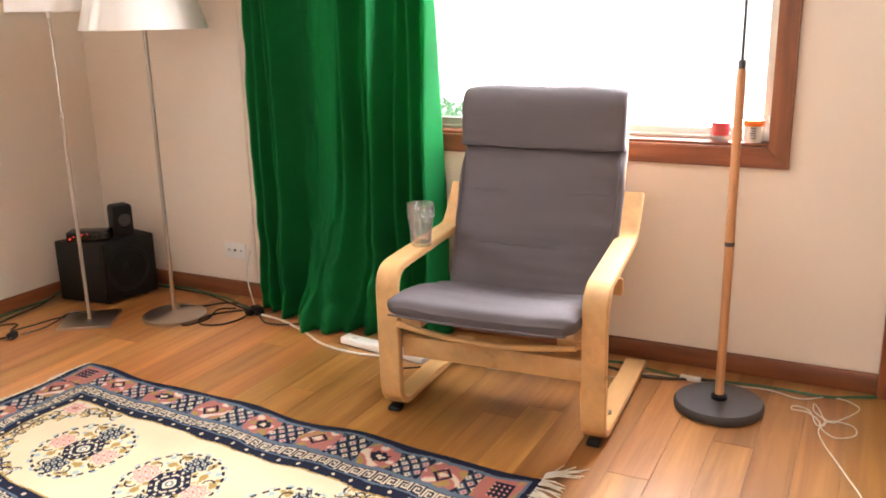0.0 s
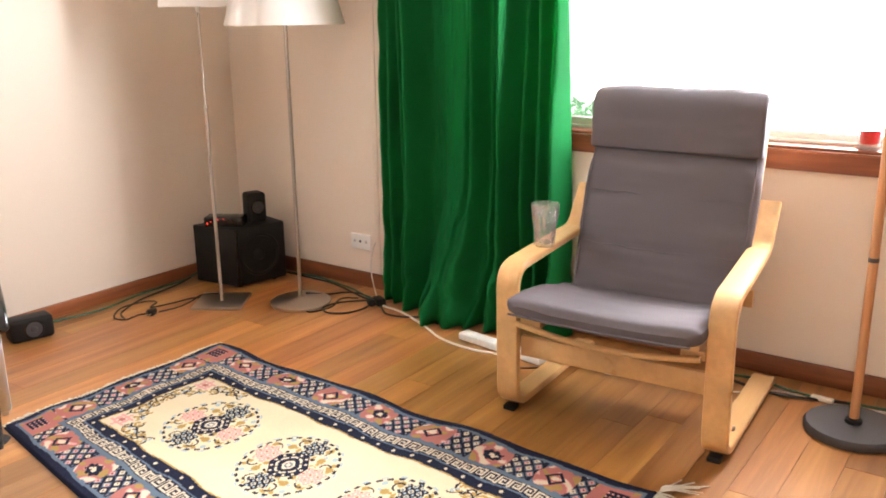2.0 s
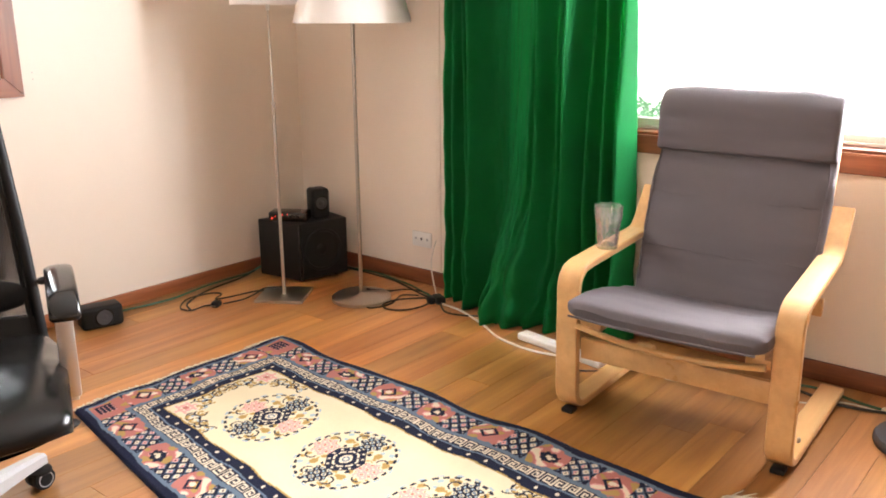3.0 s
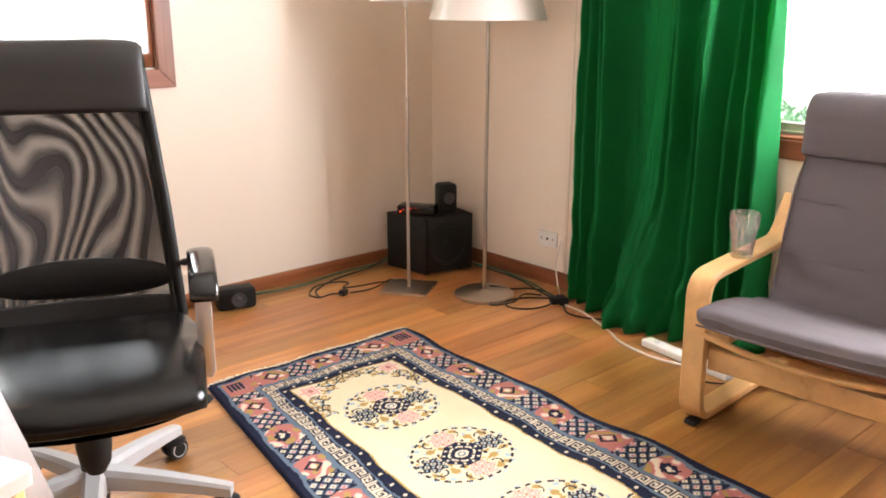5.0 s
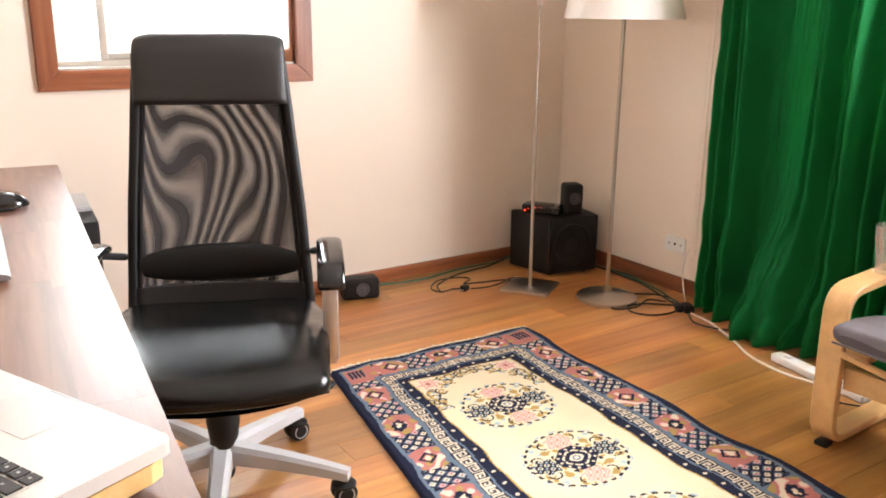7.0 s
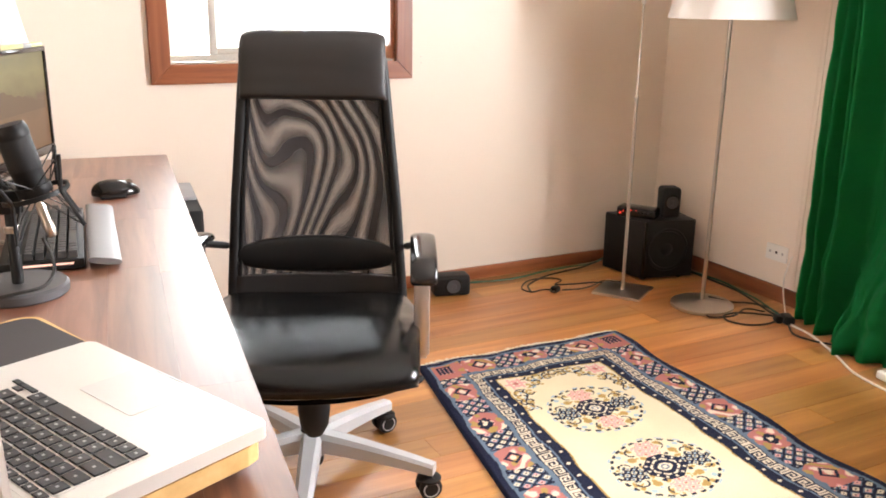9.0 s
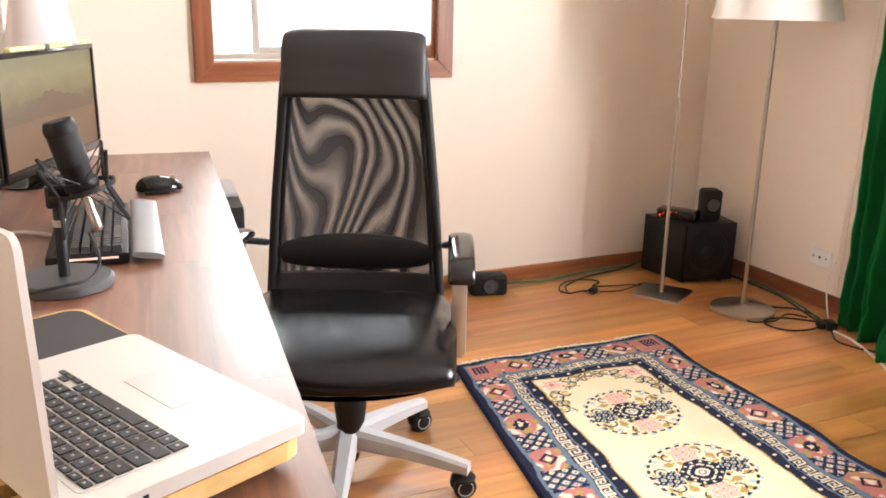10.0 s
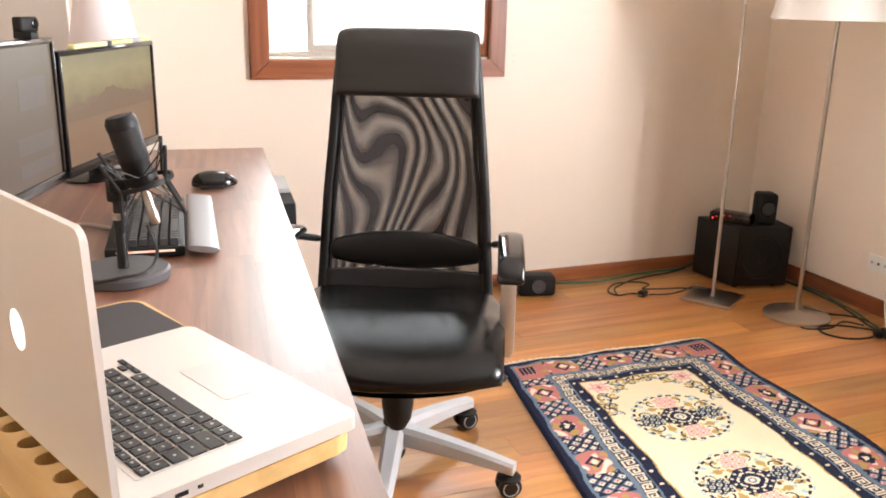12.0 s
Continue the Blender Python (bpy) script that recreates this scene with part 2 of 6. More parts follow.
def bm_strip(path, half, thick, x0=0.0):
    """A bent band in the local yz plane: path of (y, z), half its width along x, thick its thickness."""
    bm = bmesh.new()
    path = [Vector((0, p[0], p[1])) for p in path]
    rings = []
    for i, p in enumerate(path):
        d = (path[min(i + 1, len(path) - 1)] - path[max(i - 1, 0)]).normalized()
        nrm = Vector((0, -d.z, d.y))
        h = half[i] if isinstance(half, (list, tuple)) else half
        t = thick / 2
        e = min(0.004, t * 0.6)
        ring = [(-h, -t + e), (-h + e, -t), (h - e, -t), (h, -t + e), (h, t - e), (h - e, t), (-h + e, t), (-h, t - e)]
        rings.append([bm.verts.new(p + Vector((x0 + a, 0, 0)) + nrm * b) for a, b in ring])
    for a, b in zip(rings, rings[1:]):
        for k in range(8):
            j = (k + 1) % 8
            bm.faces.new((a[k], a[j], b[j], b[k]))
    bm.faces.new(rings[0][::-1])
    bm.faces.new(rings[-1])
    bmesh.ops.recalc_face_normals(bm, faces=bm.faces)
    return bm


def bend(pts, r, n=6):
    """Polyline (y, z) with its corners rounded by radius r."""
    out = [Vector(pts[0])]
    for a, b, c in zip(pts, pts[1:], pts[2:]):
        a, b, c = Vector(a), Vector(b), Vector(c)
        u, v = (a - b).normalized(), (c - b).normalized()
        ang = u.angle(v)
        d = min(r / math.tan(ang / 2), (a - b).length * 0.48, (c - b).length * 0.48)
        p, q = b + u * d, b + v * d
        for k in range(n + 1):
            t = k / n
            out.append((1 - t) ** 2 * p + 2 * t * (1 - t) * b + t * t * q)
    out.append(Vector(pts[-1]))
    return out


def mesh_of(name, bm, material, smooth=True):
    me = bpy.data.meshes.new(name)
    bm.to_mesh(me)
    bm.free()
    for mat in material if isinstance(material, (list, tuple)) else [material]:
        me.materials.append(mat)
    if smooth:
        me.polygons.foreach_set("use_smooth", [True] * len(me.polygons))
        me.set_sharp_from_angle(angle=radians(38))
    return me


def thing(name, label, category, m=None, group="", kind=""):
    ob = new(name)
    ob.empty_display_size = 0.05
    if m is not None:
        ob.matrix_world = m
    return tagged(ob, label, category, group, kind)


def part(name, bm, material, parent=None, label="", smooth=True, m=None):
    ob = new(name, mesh_of(name, bm, material, smooth))
    if parent is not None:
        ob.parent = parent
    if m is not None:
        ob.matrix_local = m
    if label:
        ob["label"] = label
    return ob


def solid(name, bm, material, label, category, kind="", m=None, smooth=True, group=""):
    ob = new(name, mesh_of(name, bm, material, smooth))
    if m is not None:
        ob.matrix_world = m
    return tagged(ob, label, category, group, kind)


# ---- room ----


def wall_with_hole(axis, at, lo, hi, hole):
    """A wall plate of thickness T outward from at; hole (a0, a1, z0, z1) or None."""
    bm = bmesh.new()

    def blk(a0, a1, z0, z1):
        if axis == "x":
            add_box(bm, (at, a0, z0), (at + T, a1, z1))
        else:
            add_box(bm, (a0, at, z0), (a1, at + T, z1))
    if hole:
        a0, a1, z0, z1 = hole
        blk(lo, a0, 0, WZ)
        blk(a1, hi, 0, WZ)
        blk(a0, a1, 0, z0)
        blk(a0, a1, z1, WZ)
    else:
        blk(lo, hi, 0, WZ)
    return bm


HB = (0.29, 1.90, 0.79, 2.05)       # opening of the large window: y0, y1, z0, z1
HA = (0.575, 1.485, 1.005, 2.0)     # opening of the small window: x0, x1, z0, z1
solid("wall_east", wall_with_hole("x", WX, Y0 - T, WY + T, HB), WALL, "cream painted wall with the large window", "wall", "structure", smooth=False)
solid("wall_north", wall_with_hole("y", WY, X0 - T, WX, HA), WALL, "cream painted wall with the small window", "wall", "structure", smooth=False)
solid("wall_south", bm_box((X0, Y0 - T, 0), (WX, Y0, WZ)), WALL, "plain cream wall behind the viewer", "wall", "structure", smooth=False)
HW = (-1.1, 0.5, 0.9, 2.05)         # opening in the wall behind the viewer: y0, y1, z0, z1
solid("wall_west", wall_with_hole("x", X0 - T, Y0 - T, WY, HW), WALL, "plain cream wall behind the desk", "wall", "structure", smooth=False)
solid("ceiling", bm_box((X0 - T, Y0 - T, WZ), (WX + T, WY + T, WZ + 0.1)), CEIL, "plain white painted ceiling", "ceiling", "structure", smooth=False)
FLOOR_BASE = solid("floor", bm_box((X0 - T, Y0 - T, -0.1), (WX + T, WY + T, -0.012)), GAP, "oiled timber strip floor in warm honey brown", "floor", "structure", smooth=False)


def baseboard(name, lo, hi, mat):
    solid(name, bm_box(lo, hi, 0.006), mat, "stained red-brown timber baseboard along the wall", "baseboard", "structure")


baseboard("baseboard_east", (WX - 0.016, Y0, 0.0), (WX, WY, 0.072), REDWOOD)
baseboard("baseboard_north", (X0, WY - 0.016, 0.0), (WX - 0.016, WY, 0.06), REDWOOD_X_LIT)

# pale vertical cover strip on the east wall
solid("trim", bm_box((WX - 0.004, 2.42, 0.075), (WX, 2.445, WZ), 0.0015), WALL, "cream painted cover strip over a wall joint", "trim", "structure")
# foot of a dark door casing at the far end of the east wall
solid("door_trim", bm_box((WX - 0.045, -0.22, 0.0), (WX, -0.10, 2.1), 0.006), REDWOOD_Z, "dark red-brown timber door casing", "trim", "structure")

SKYGLOW = bpy.data.materials.new("overcast_glow")
SKYGLOW.use_nodes = True
_nt = SKYGLOW.node_tree
_nt.nodes.remove(_nt.nodes["Principled BSDF"])
_em = node(_nt, "ShaderNodeEmission", Strength=2.2)
_tc = _nt.nodes.new("ShaderNodeTexCoord")
_ns = node(_nt, "ShaderNodeTexNoise", Scale=0.6, Detail=2.0)
_nt.links.new(_tc.outputs["Object"], _ns.inputs["Vector"])
_nt.links.new(ramp(_nt, _ns.outputs[0], [(0.35, (1.0, 0.96, 0.9)), (0.65, (1.0, 1.0, 1.0))]), _em.inputs[0])
_nt.links.new(_em.outputs[0], _nt.nodes["Material Output"].inputs[0])
solid("backdrop_east", bm_box((7.0, -9, -3), (7.1, 12, 8)), SKYGLOW, "pale hazy overcast distance outside the window", "backdrop", "structure", smooth=False)
solid("backdrop_west", bm_box((-7.1, -9, -3), (-7.0, 9, 8)), SKYGLOW, "pale hazy overcast distance outside the window", "backdrop", "structure", smooth=False)
solid("backdrop_north", bm_box((-8, 8.0, -3), (6.9, 8.1, 8)), SKYGLOW, "pale hazy overcast distance outside the window", "backdrop", "structure", smooth=False)

GLASS = bpy.data.materials.new("window_pane_glass")
GLASS.use_nodes = True
_nt = GLASS.node_tree
_nt.nodes.remove(_nt.nodes["Principled BSDF"])
_tr = _nt.nodes.new("ShaderNodeBsdfTransparent")
_gl = node(_nt, "ShaderNodeBsdfGlossy", Roughness=0.02)
_fr = node(_nt, "ShaderNodeFresnel", IOR=1.4)
_mx = _nt.nodes.new("ShaderNodeMixShader")
for a, b in ((_fr.outputs[0], _mx.inputs[0]), (_tr.outputs[0], _mx.inputs[1]), (_gl.outputs[0], _mx.inputs[2]), (_mx.outputs[0], _nt.nodes["Material Output"].inputs[0])):
    _nt.links.new(a, b)
SASH = surface("weathered_pale_window_alloy", (0.56, 0.52, 0.46), 0.4, metal=0.3, vary=0.12, scale=14, grain=200, bump=0.08)


def architrave(axis, at, a0, a1, z0, z1, w, proud, mats, parent):
    """Four mitred boards round an opening whose inner edge is a0..a1, z0..z1."""
    quads = [((a0 - w, z0 - w), (a1 + w, z0 - w), (a1, z0), (a0, z0), mats[0]), ((a0, z1), (a1, z1), (a1 + w, z1 + w), (a0 - w, z1 + w), mats[0]),
             ((a0 - w, z0 - w), (a0, z0), (a0, z1), (a0 - w, z1 + w), mats[1]), ((a1, z0), (a1 + w, z0 - w), (a1 + w, z1 + w), (a1, z1), mats[1])]
    for p in quads:
        bm = bmesh.new()
        lo, hi = [], []
        for a, z in p[:4]:
            for lst, d in ((lo, 0.0), (hi, -proud)):
                lst.append(bm.verts.new((at + d, a, z) if axis == "x" else (a, at + d, z)))
        bm.faces.new(lo)
        bm.faces.new(hi)
        for i in range(4):
            j = (i + 1) % 4
            bm.faces.new((lo[i], lo[j], hi[j], hi[i]))
        bmesh.ops.recalc_face_normals(bm, faces=bm.faces)
        bmesh.ops.bevel(bm, geom=[e for e in bm.edges if all(v in hi for v in e.verts)], offset=0.004, segments=2, affect="EDGES")
        part("window_frame", bm, p[4], parent)


def slab(axis, at0, at1, a0, a1, z0, z1, bevel=0.003):
    return bm_box((at0, a0, z0), (at1, a1, z1), bevel) if axis == "x" else bm_box((a0, at0, z0), (a1, at1, z1), bevel)


# large window
w1 = thing("window_1", "large bright window in a red-brown timber frame", "window", kind="structure")
y0, y1, z0, z1 = HB
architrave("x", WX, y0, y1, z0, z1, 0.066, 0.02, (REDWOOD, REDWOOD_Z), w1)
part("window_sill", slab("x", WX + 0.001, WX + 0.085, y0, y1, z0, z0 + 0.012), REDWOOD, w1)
for lo, hi in (((WX + .085, y0, z0), (WX + .135, y1, z0 + .05)), ((WX + .085, y0, z1 - .045), (WX + .135, y1, z1)), ((WX + .085, y0, z0 + .05), (WX + .135, y0 + .035, z1 - .045)),
               ((WX + .085, y1 - .035, z0 + .05), (WX + .135, y1, z1 - .045))):
    part("sash", bm_box(lo, hi, 0.004), SASH, w1)
# mullions fade in window glare, put into this translucent white
MULLION_GLARE = bpy.data.materials.new("glare_white_vinyl")
MULLION_GLARE.use_nodes = True
_nt = MULLION_GLARE.node_tree
_tl = node(_nt, "ShaderNodeBsdfTranslucent", Color=(0.9, 0.88, 0.85, 1))
_mx = _nt.nodes.new("ShaderNodeMixShader")
_mx.inputs[0].default_value = 0.8
_nt.nodes["Principled BSDF"].inputs["Base Color"].default_value = (0.85, 0.84, 0.82, 1)
for a, b in ((_nt.nodes["Principled BSDF"].outputs[0], _mx.inputs[1]), (_tl.outputs[0], _mx.inputs[2]), (_mx.outputs[0], _nt.nodes["Material Output"].inputs[0])):
    _nt.links.new(a, b)
part("mullion", bm_box((WX + .10, 1.088, z0 + .05), (WX + .12, 1.112, z1 - .045), 0.003), MULLION_GLARE, w1, "mullion with the window glare put into its pale material")
part("sash_track", bm_box((WX + .070, y0, z0 + .013), (WX + .084, y1, z0 + .024), 0.002), SASH, w1)
for a, b in ((y0 + .035, 1.085), (1.115, y1 - .035)):
    p = part("pane", bm_box((WX + .108, a, z0 + .05), (WX + .112, b, z1 - .045)), GLASS, w1, smooth=False)
    p.visible_shadow = False

# lawn round the house
solid("ground", bm_box((-6.9, -8.9, -1.3), (6.9, 7.9, -1.2)), surface("dry_lawn", (0.10, 0.13, 0.05), 0.9, vary=0.35, scale=3, grain=80, bump=0.5, depth=0.02), "dull green lawn below the windows", "ground", "structure", smooth=False)
# leaves and stems outside, added for the pale green patch over the sill
LEAF = surface("pale_sunlit_leaf", (0.30, 0.60, 0.32), 0.6, vary=0.2, scale=9, grain=60)


def hedge():
    rng = random.Random(8)
    ob = thing("hedge", "pale green leaves on stems outside the large window", "hedge")
    bm = bmesh.new()
    for n in range(6000):
        c = Vector((rng.gauss(4.15, 0.16), rng.uniform(1.35, 2.95), 0))
        top = 0.76 + 0.05 * noise.noise((c.y * 3, c.x * 3, 0)) - 0.25 * max(0.0, 1.62 - c.y)
        c.z = top - 0.01 - abs(rng.gauss(0.0, 0.17))
        u = Vector((rng.uniform(-1, 1), rng.uniform(-1, 1), rng.uniform(-1, 1))).normalized()
        w = u.orthogonal().normalized()
        ln, wd = rng.uniform(0.010, 0.022), rng.uniform(0.005, 0.010)
        bm.faces.new([bm.verts.new(c + u * a + w * b) for a, b in ((-ln, 0), (0, -wd), (ln, 0), (0, wd))])
    part("foliage", bm, LEAF, ob, smooth=False)
    for k in range(7):
        y = 1.45 + 0.23 * k
        part("stem", bm_tube([(4.15, y, -1.2), (4.16, y + 0.03, -0.3), (4.13, y - 0.02, 0.6)], [0.02, 0.014, 0.004], 6), REDWOOD_Z, ob)


hedge()

# window behind the viewer
w3 = thing("window_3", "plain timber-framed window behind the viewer", "window", kind="structure")
y0, y1, z0, z1 = HW
for lo, hi in (((X0 - .09, y0, z0), (X0 - .05, y1, z0 + .05)), ((X0 - .09, y0, z1 - .05), (X0 - .05, y1, z1)), ((X0 - .09, y0, z0 + .05), (X0 - .05, y0 + .05, z1 - .05)), ((X0 - .09, y1 - .05, z0 + .05), (X0 - .05, y1, z1 - .05))):
    part("window_frame", bm_box(lo, hi, 0.004), REDWOOD_Z, w3)

# small sliding window
w2 = thing("window_2", "small sliding window in a red-brown timber frame", "window", kind="structure")
x0, x1, z0, z1 = HA
architrave("y", WY, x0, x1, z0, z1, 0.072, 0.02, (REDWOOD_X_LIT, REDWOOD_Z), w2)
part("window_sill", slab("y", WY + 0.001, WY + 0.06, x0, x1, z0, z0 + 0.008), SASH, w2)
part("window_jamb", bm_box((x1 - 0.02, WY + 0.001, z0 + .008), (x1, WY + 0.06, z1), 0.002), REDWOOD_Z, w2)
for lo, hi in (((x0, WY + .06, z0), (x1, WY + .12, z0 + .03)), ((x0, WY + .06, z1 - .04), (x1, WY + .12, z1)), ((x0, WY + .06, z0 + .03), (x0 + .02, WY + .12, z1 - .04)),
               ((x1 - .02, WY + .06, z0 + .03), (x1, WY + .12, z1 - .04)), ((.738, WY + .062, z0 + .03), (.768, WY + .085, z1 - .04)), ((.768, WY + .062, z0 + .03), (x1 - .02, WY + .085, z0 + .055))):
    part("sash", bm_box(lo, hi, 0.003), SASH, w2)
for a in (.975, 1.132):
    part("mullion", bm_box((a - .012, WY + .095, z0 + .03), (a + .012, WY + .11, z1 - .04), 0.003), MULLION_GLARE, w2, "mullion with the window glare put into its pale material")
for a, b, d in ((x0 + .02, .738, .10), (.768, x1 - .02, .073)):
    p = part("pane", bm_box((a, WY + d, z0 + .056), (b, WY + d + .004, z1 - .04)), GLASS, w2, smooth=False)
    p.visible_shadow = False

# white return of the wall beside the desk
solid("wall_return", bm_box((X0, 3.06, 0), (-0.105, WY - 0.001, WZ), 0.004), WHITEPAINT, "pale painted return of the wall", "wall", "structure", smooth=False)

# ---- green curtain ----


# folds of the cloth: place at the top and at the foot (0 wall side, 1 window side), width, height
FOLDS = [(0.02, 0.02, 0.024, 0.085), (0.075, 0.09, 0.020, 0.100), (0.135, 0.14, 0.017, 0.085), (0.215, 0.20, 0.030, 0.150), (0.50, 0.40, 0.070, 0.080), (0.555, 0.455, 0.018, 0.050),
         (0.65, 0.52, 0.034, 0.160), (0.71, 0.585, 0.017, 0.075), (0.785, 0.66, 0.034, 0.165), (0.86, 0.745, 0.017, 0.085), (0.915, 0.83, 0.022, 0.095), (0.985, 0.95, 0.034, 0.115)]


def curtain():
    nu, nv = 340, 150
    bm = bmesh.new()
    grid = []
    for j in range(nv + 1):
        v = j / nv
        z = 2.2 * (1 - v) + 0.004
        row = []
        for i in range(nu + 1):
            s = i / nu
            y = 2.345 - 0.882 * s - 0.02 * v * s - 0.03 * v ** 3 * s - 0.03 * v * (1 - s)
            x = 2.925
            for n, (c0, c1, w, h) in enumerate(FOLDS):
                c = c0 + (c1 - c0) * v ** 1.6 + 0.012 * noise.noise((n * 3.1, v * 2.3, 2))
                hh = h * (1 + 0.45 * noise.noise((n * 5.7, v * 2.1, 6)))
                d = (s - c) / w
                # rounded on the wall side, steeper towards the window
                d *= 0.72 if d < 0 else 1.05
                x -= hh * math.exp(-abs(d) ** 1.8)
            x += 0.05 * math.exp(-(s / 0.012) ** 2)
            # slanting pulls across the broad flat panel
            flat = math.exp(-((s - 0.36) / 0.12) ** 2)
            x -= flat * (0.012 * noise.noise((s * 22 + 9 * v, v * 3.0, 5)) + 0.010 * math.sin(3.2 * v + 5 * s))
            # the foot spreads into the room and crumples
            k = max(0.0, (v - 0.74) / 0.26)
            out = 0.012 + 0.150 * math.exp(-((s - 0.47) / 0.16) ** 2) + 0.03 * math.exp(-((s - 0.2) / 0.14) ** 2)
            x -= out * k ** 1.6
            cr = max(0.0, (v - 0.78) / 0.22) * (0.35 + 0.65 * math.exp(-((s - 0.5) / 0.25) ** 2))
            x += 0.12 * cr * noise.noise((s * 11, v * 12, 1)) - 0.075 * cr * abs(noise.noise((s * 15, v * 20, 9)))
            y += 0.03 * cr * noise.noise((s * 11, v * 9, 2)) + 0.055 * k * math.exp(-((s - 0.42) / 0.1) ** 2) - 0.03 * k * math.exp(-((s - 0.75) / 0.1) ** 2)
            z2 = z + (0.035 * cr * (1 + noise.noise((s * 9, v * 12, 4))) if v < 0.995 else 0.012 * abs(noise.noise((s * 14, 2, 4))))
            # fine creases in the thin cloth
            x += 0.010 * abs(noise.noise((s * 17 + 4.5 * v, v * 3.2, 11))) - 0.008 * abs(noise.noise((s * 31 - 5 * v, v * 6.0, 13))) + 0.006 * noise.noise((s * 26 + 7 * v, v * 11, 5)) + 0.0035 * noise.noise((s * 60 - 9 * v, v * 26, 3))
            row.append(bm.verts.new((min(x, 2.924 if z > 0.09 else 2.915), y, max(z2, 0.004))))
        grid.append(row)
    for a, b in zip(grid, grid[1:]):
        for i in range(nu):
            bm.faces.new((a[i], a[i + 1], b[i + 1], b[i]))
    ob = thing("curtain", "full-length creased green cloth curtain pooling on the floor", "curtain")
    c = part("cloth", bm, GREEN, ob)
    c.data.set_sharp_from_angle(angle=radians(180))
    m = c.modifiers.new("thickness", "SOLIDIFY")
    m.thickness, m.offset = 0.003, 0
    part("curtain_rod", bm_tube([(2.86, 1.35, 2.2), (2.86, 2.45, 2.2)], 0.012), STEEL, ob)
    for y in (1.4, 2.41):
        part("rod_bracket", bm_box((2.85, y - 0.01, 2.19), (WX, y + 0.01, 2.215), 0.002), STEEL, ob)


curtain()

# ---- rug ----
RW, RL = 0.86, 1.80
NAVY, BLUE, ROSE, IVORY, STRAW, GOLD, PINK, LBLUE = (0.010, 0.012, 0.030), (0.115, 0.155, 0.205), (0.42, 0.15, 0.125), (0.66, 0.55, 0.40), (0.66, 0.56, 0.375), (0.38, 0.24, 0.075), (0.66, 0.32, 0.29), (0.33, 0.41, 0.45)
KEY = ("1111111", "1000001", "1011101", "1010101", "1010001", "1011111", "1000000")


def rug_colours(nu, nv):
    """Colours of the knotted pattern on a grid across (a) and along (b) the rug."""
    a = np.linspace(0, RW, nu)[None, :].repeat(nv, 0)
    b = np.linspace(0, RL, nv)[:, None].repeat(nu, 1)
    wob = 0.0034 * np.sin(b * 21 + 3 * np.sin(a * 13)) + 0.0022 * np.sin(a * 37 + b * 43)
    da, db = np.minimum(a, RW - a), np.minimum(b, RL - b)
    d = np.minimum(da, db) + wob
    side = da < db                              # nearer a long side
    q = np.where(side, b - RL / 2, a - RW / 2)  # along the border
    col = np.empty((nv, nu, 3))
    col[:] = NAVY

    def put(mask, c):
        col[mask] = c
    put((d > 0.026) & (d < 0.146), BLUE)
    # main border: rose cartouches between lattice panels
    per = 0.215
    k = np.floor(q / per + 0.5)
    f = (q / per + 0.5 - k) * per               # 0..per
    e = d - 0.084
    f0 = f - per / 2
    inb = (d > 0.036) & (d < 0.134)
    rose = inb & ((np.abs(f0) / 0.062) ** 3 + (np.abs(e) / 0.048) ** 3 < 1 + 0.25 * np.sin(f0 * 150))
    corner = inb & (da < 0.15) & (db < 0.15)
    lat = inb & ~rose & ~corner
    g = np.where(f0 > 0, f0 - per / 2, f0 + per / 2)
    c1, c2 = ((g + e) / 0.038) % 1, ((g - e) / 0.038) % 1
    line = (np.abs(c1 - 0.5) > 0.40) | (np.abs(c2 - 0.5) > 0.40)
    cell = np.maximum(np.abs(c1 - 0.5), np.abs(c2 - 0.5))
    odd = (np.floor((g + e) / 0.038) + np.floor((g - e) / 0.038) + k) % 3
    panel = lat & (np.abs(g) < 0.050)
    put(panel & line, NAVY)
    put(panel & ~line & (odd == 2), NAVY)
    put(panel & (cell < 0.27) & (odd != 1), IVORY)
    put(panel & (cell < 0.27) & (odd == 1), PINK)
    put(panel & (cell < 0.09), NAVY)
    put(lat & (np.abs(np.abs(g) - 0.051) < 0.003), NAVY)
    put(rose, ROSE)
    sw = np.sin(f0 * 80 + 2.2 * np.sin(e * 70 + k) + k * 1.7) + np.sin(e * 95 + 2 * np.sin(f0 * 55 + 2 * k))
    put(rose & (sw > 0.75), PINK)
    put(rose & (sw > 1.25), IVORY)
    put(rose & (sw < -0.95), GOLD)
    blot = np.hypot((f0 - 0.006) / 1.5, e + 0.004) + 0.004 * np.sin(f0 * 260 + k) * np.sin(e * 240)
    put(rose & (blot < 0.021) & (k % 2 == 0), NAVY)
    lz = np.hypot(f0, e * 1.3)
    put(rose & (k % 2 != 0) & (np.abs(np.abs(f0) + np.abs(e) - 0.026) < 0.006), NAVY)
    put(rose & (k % 2 != 0) & (lz < 0.012), IVORY)
    put(rose & (blot < 0.008) & (k % 2 == 0), IVORY)
    put(corner, ROSE)
    ca, cb = da - 0.082, db - 0.082
    put(corner & (np.sin(ca * 95 + 2 * np.sin(cb * 80)) + np.sin(cb * 100) > 0.9), GOLD)
    kn = (np.maximum(np.abs(ca), np.abs(cb)) < 0.029)
    put(corner & kn, NAVY)
    put(corner & kn & (((ca + 0.029) % 0.0145 > 0.0085) & ((cb + 0.029) % 0.0145 > 0.0085)), PINK)
    # thin stripes either side and the key fret
    put((d > 0.132) & (d < 0.146), BLUE)
    put((d > 0.146) & (d < 0.186), NAVY)
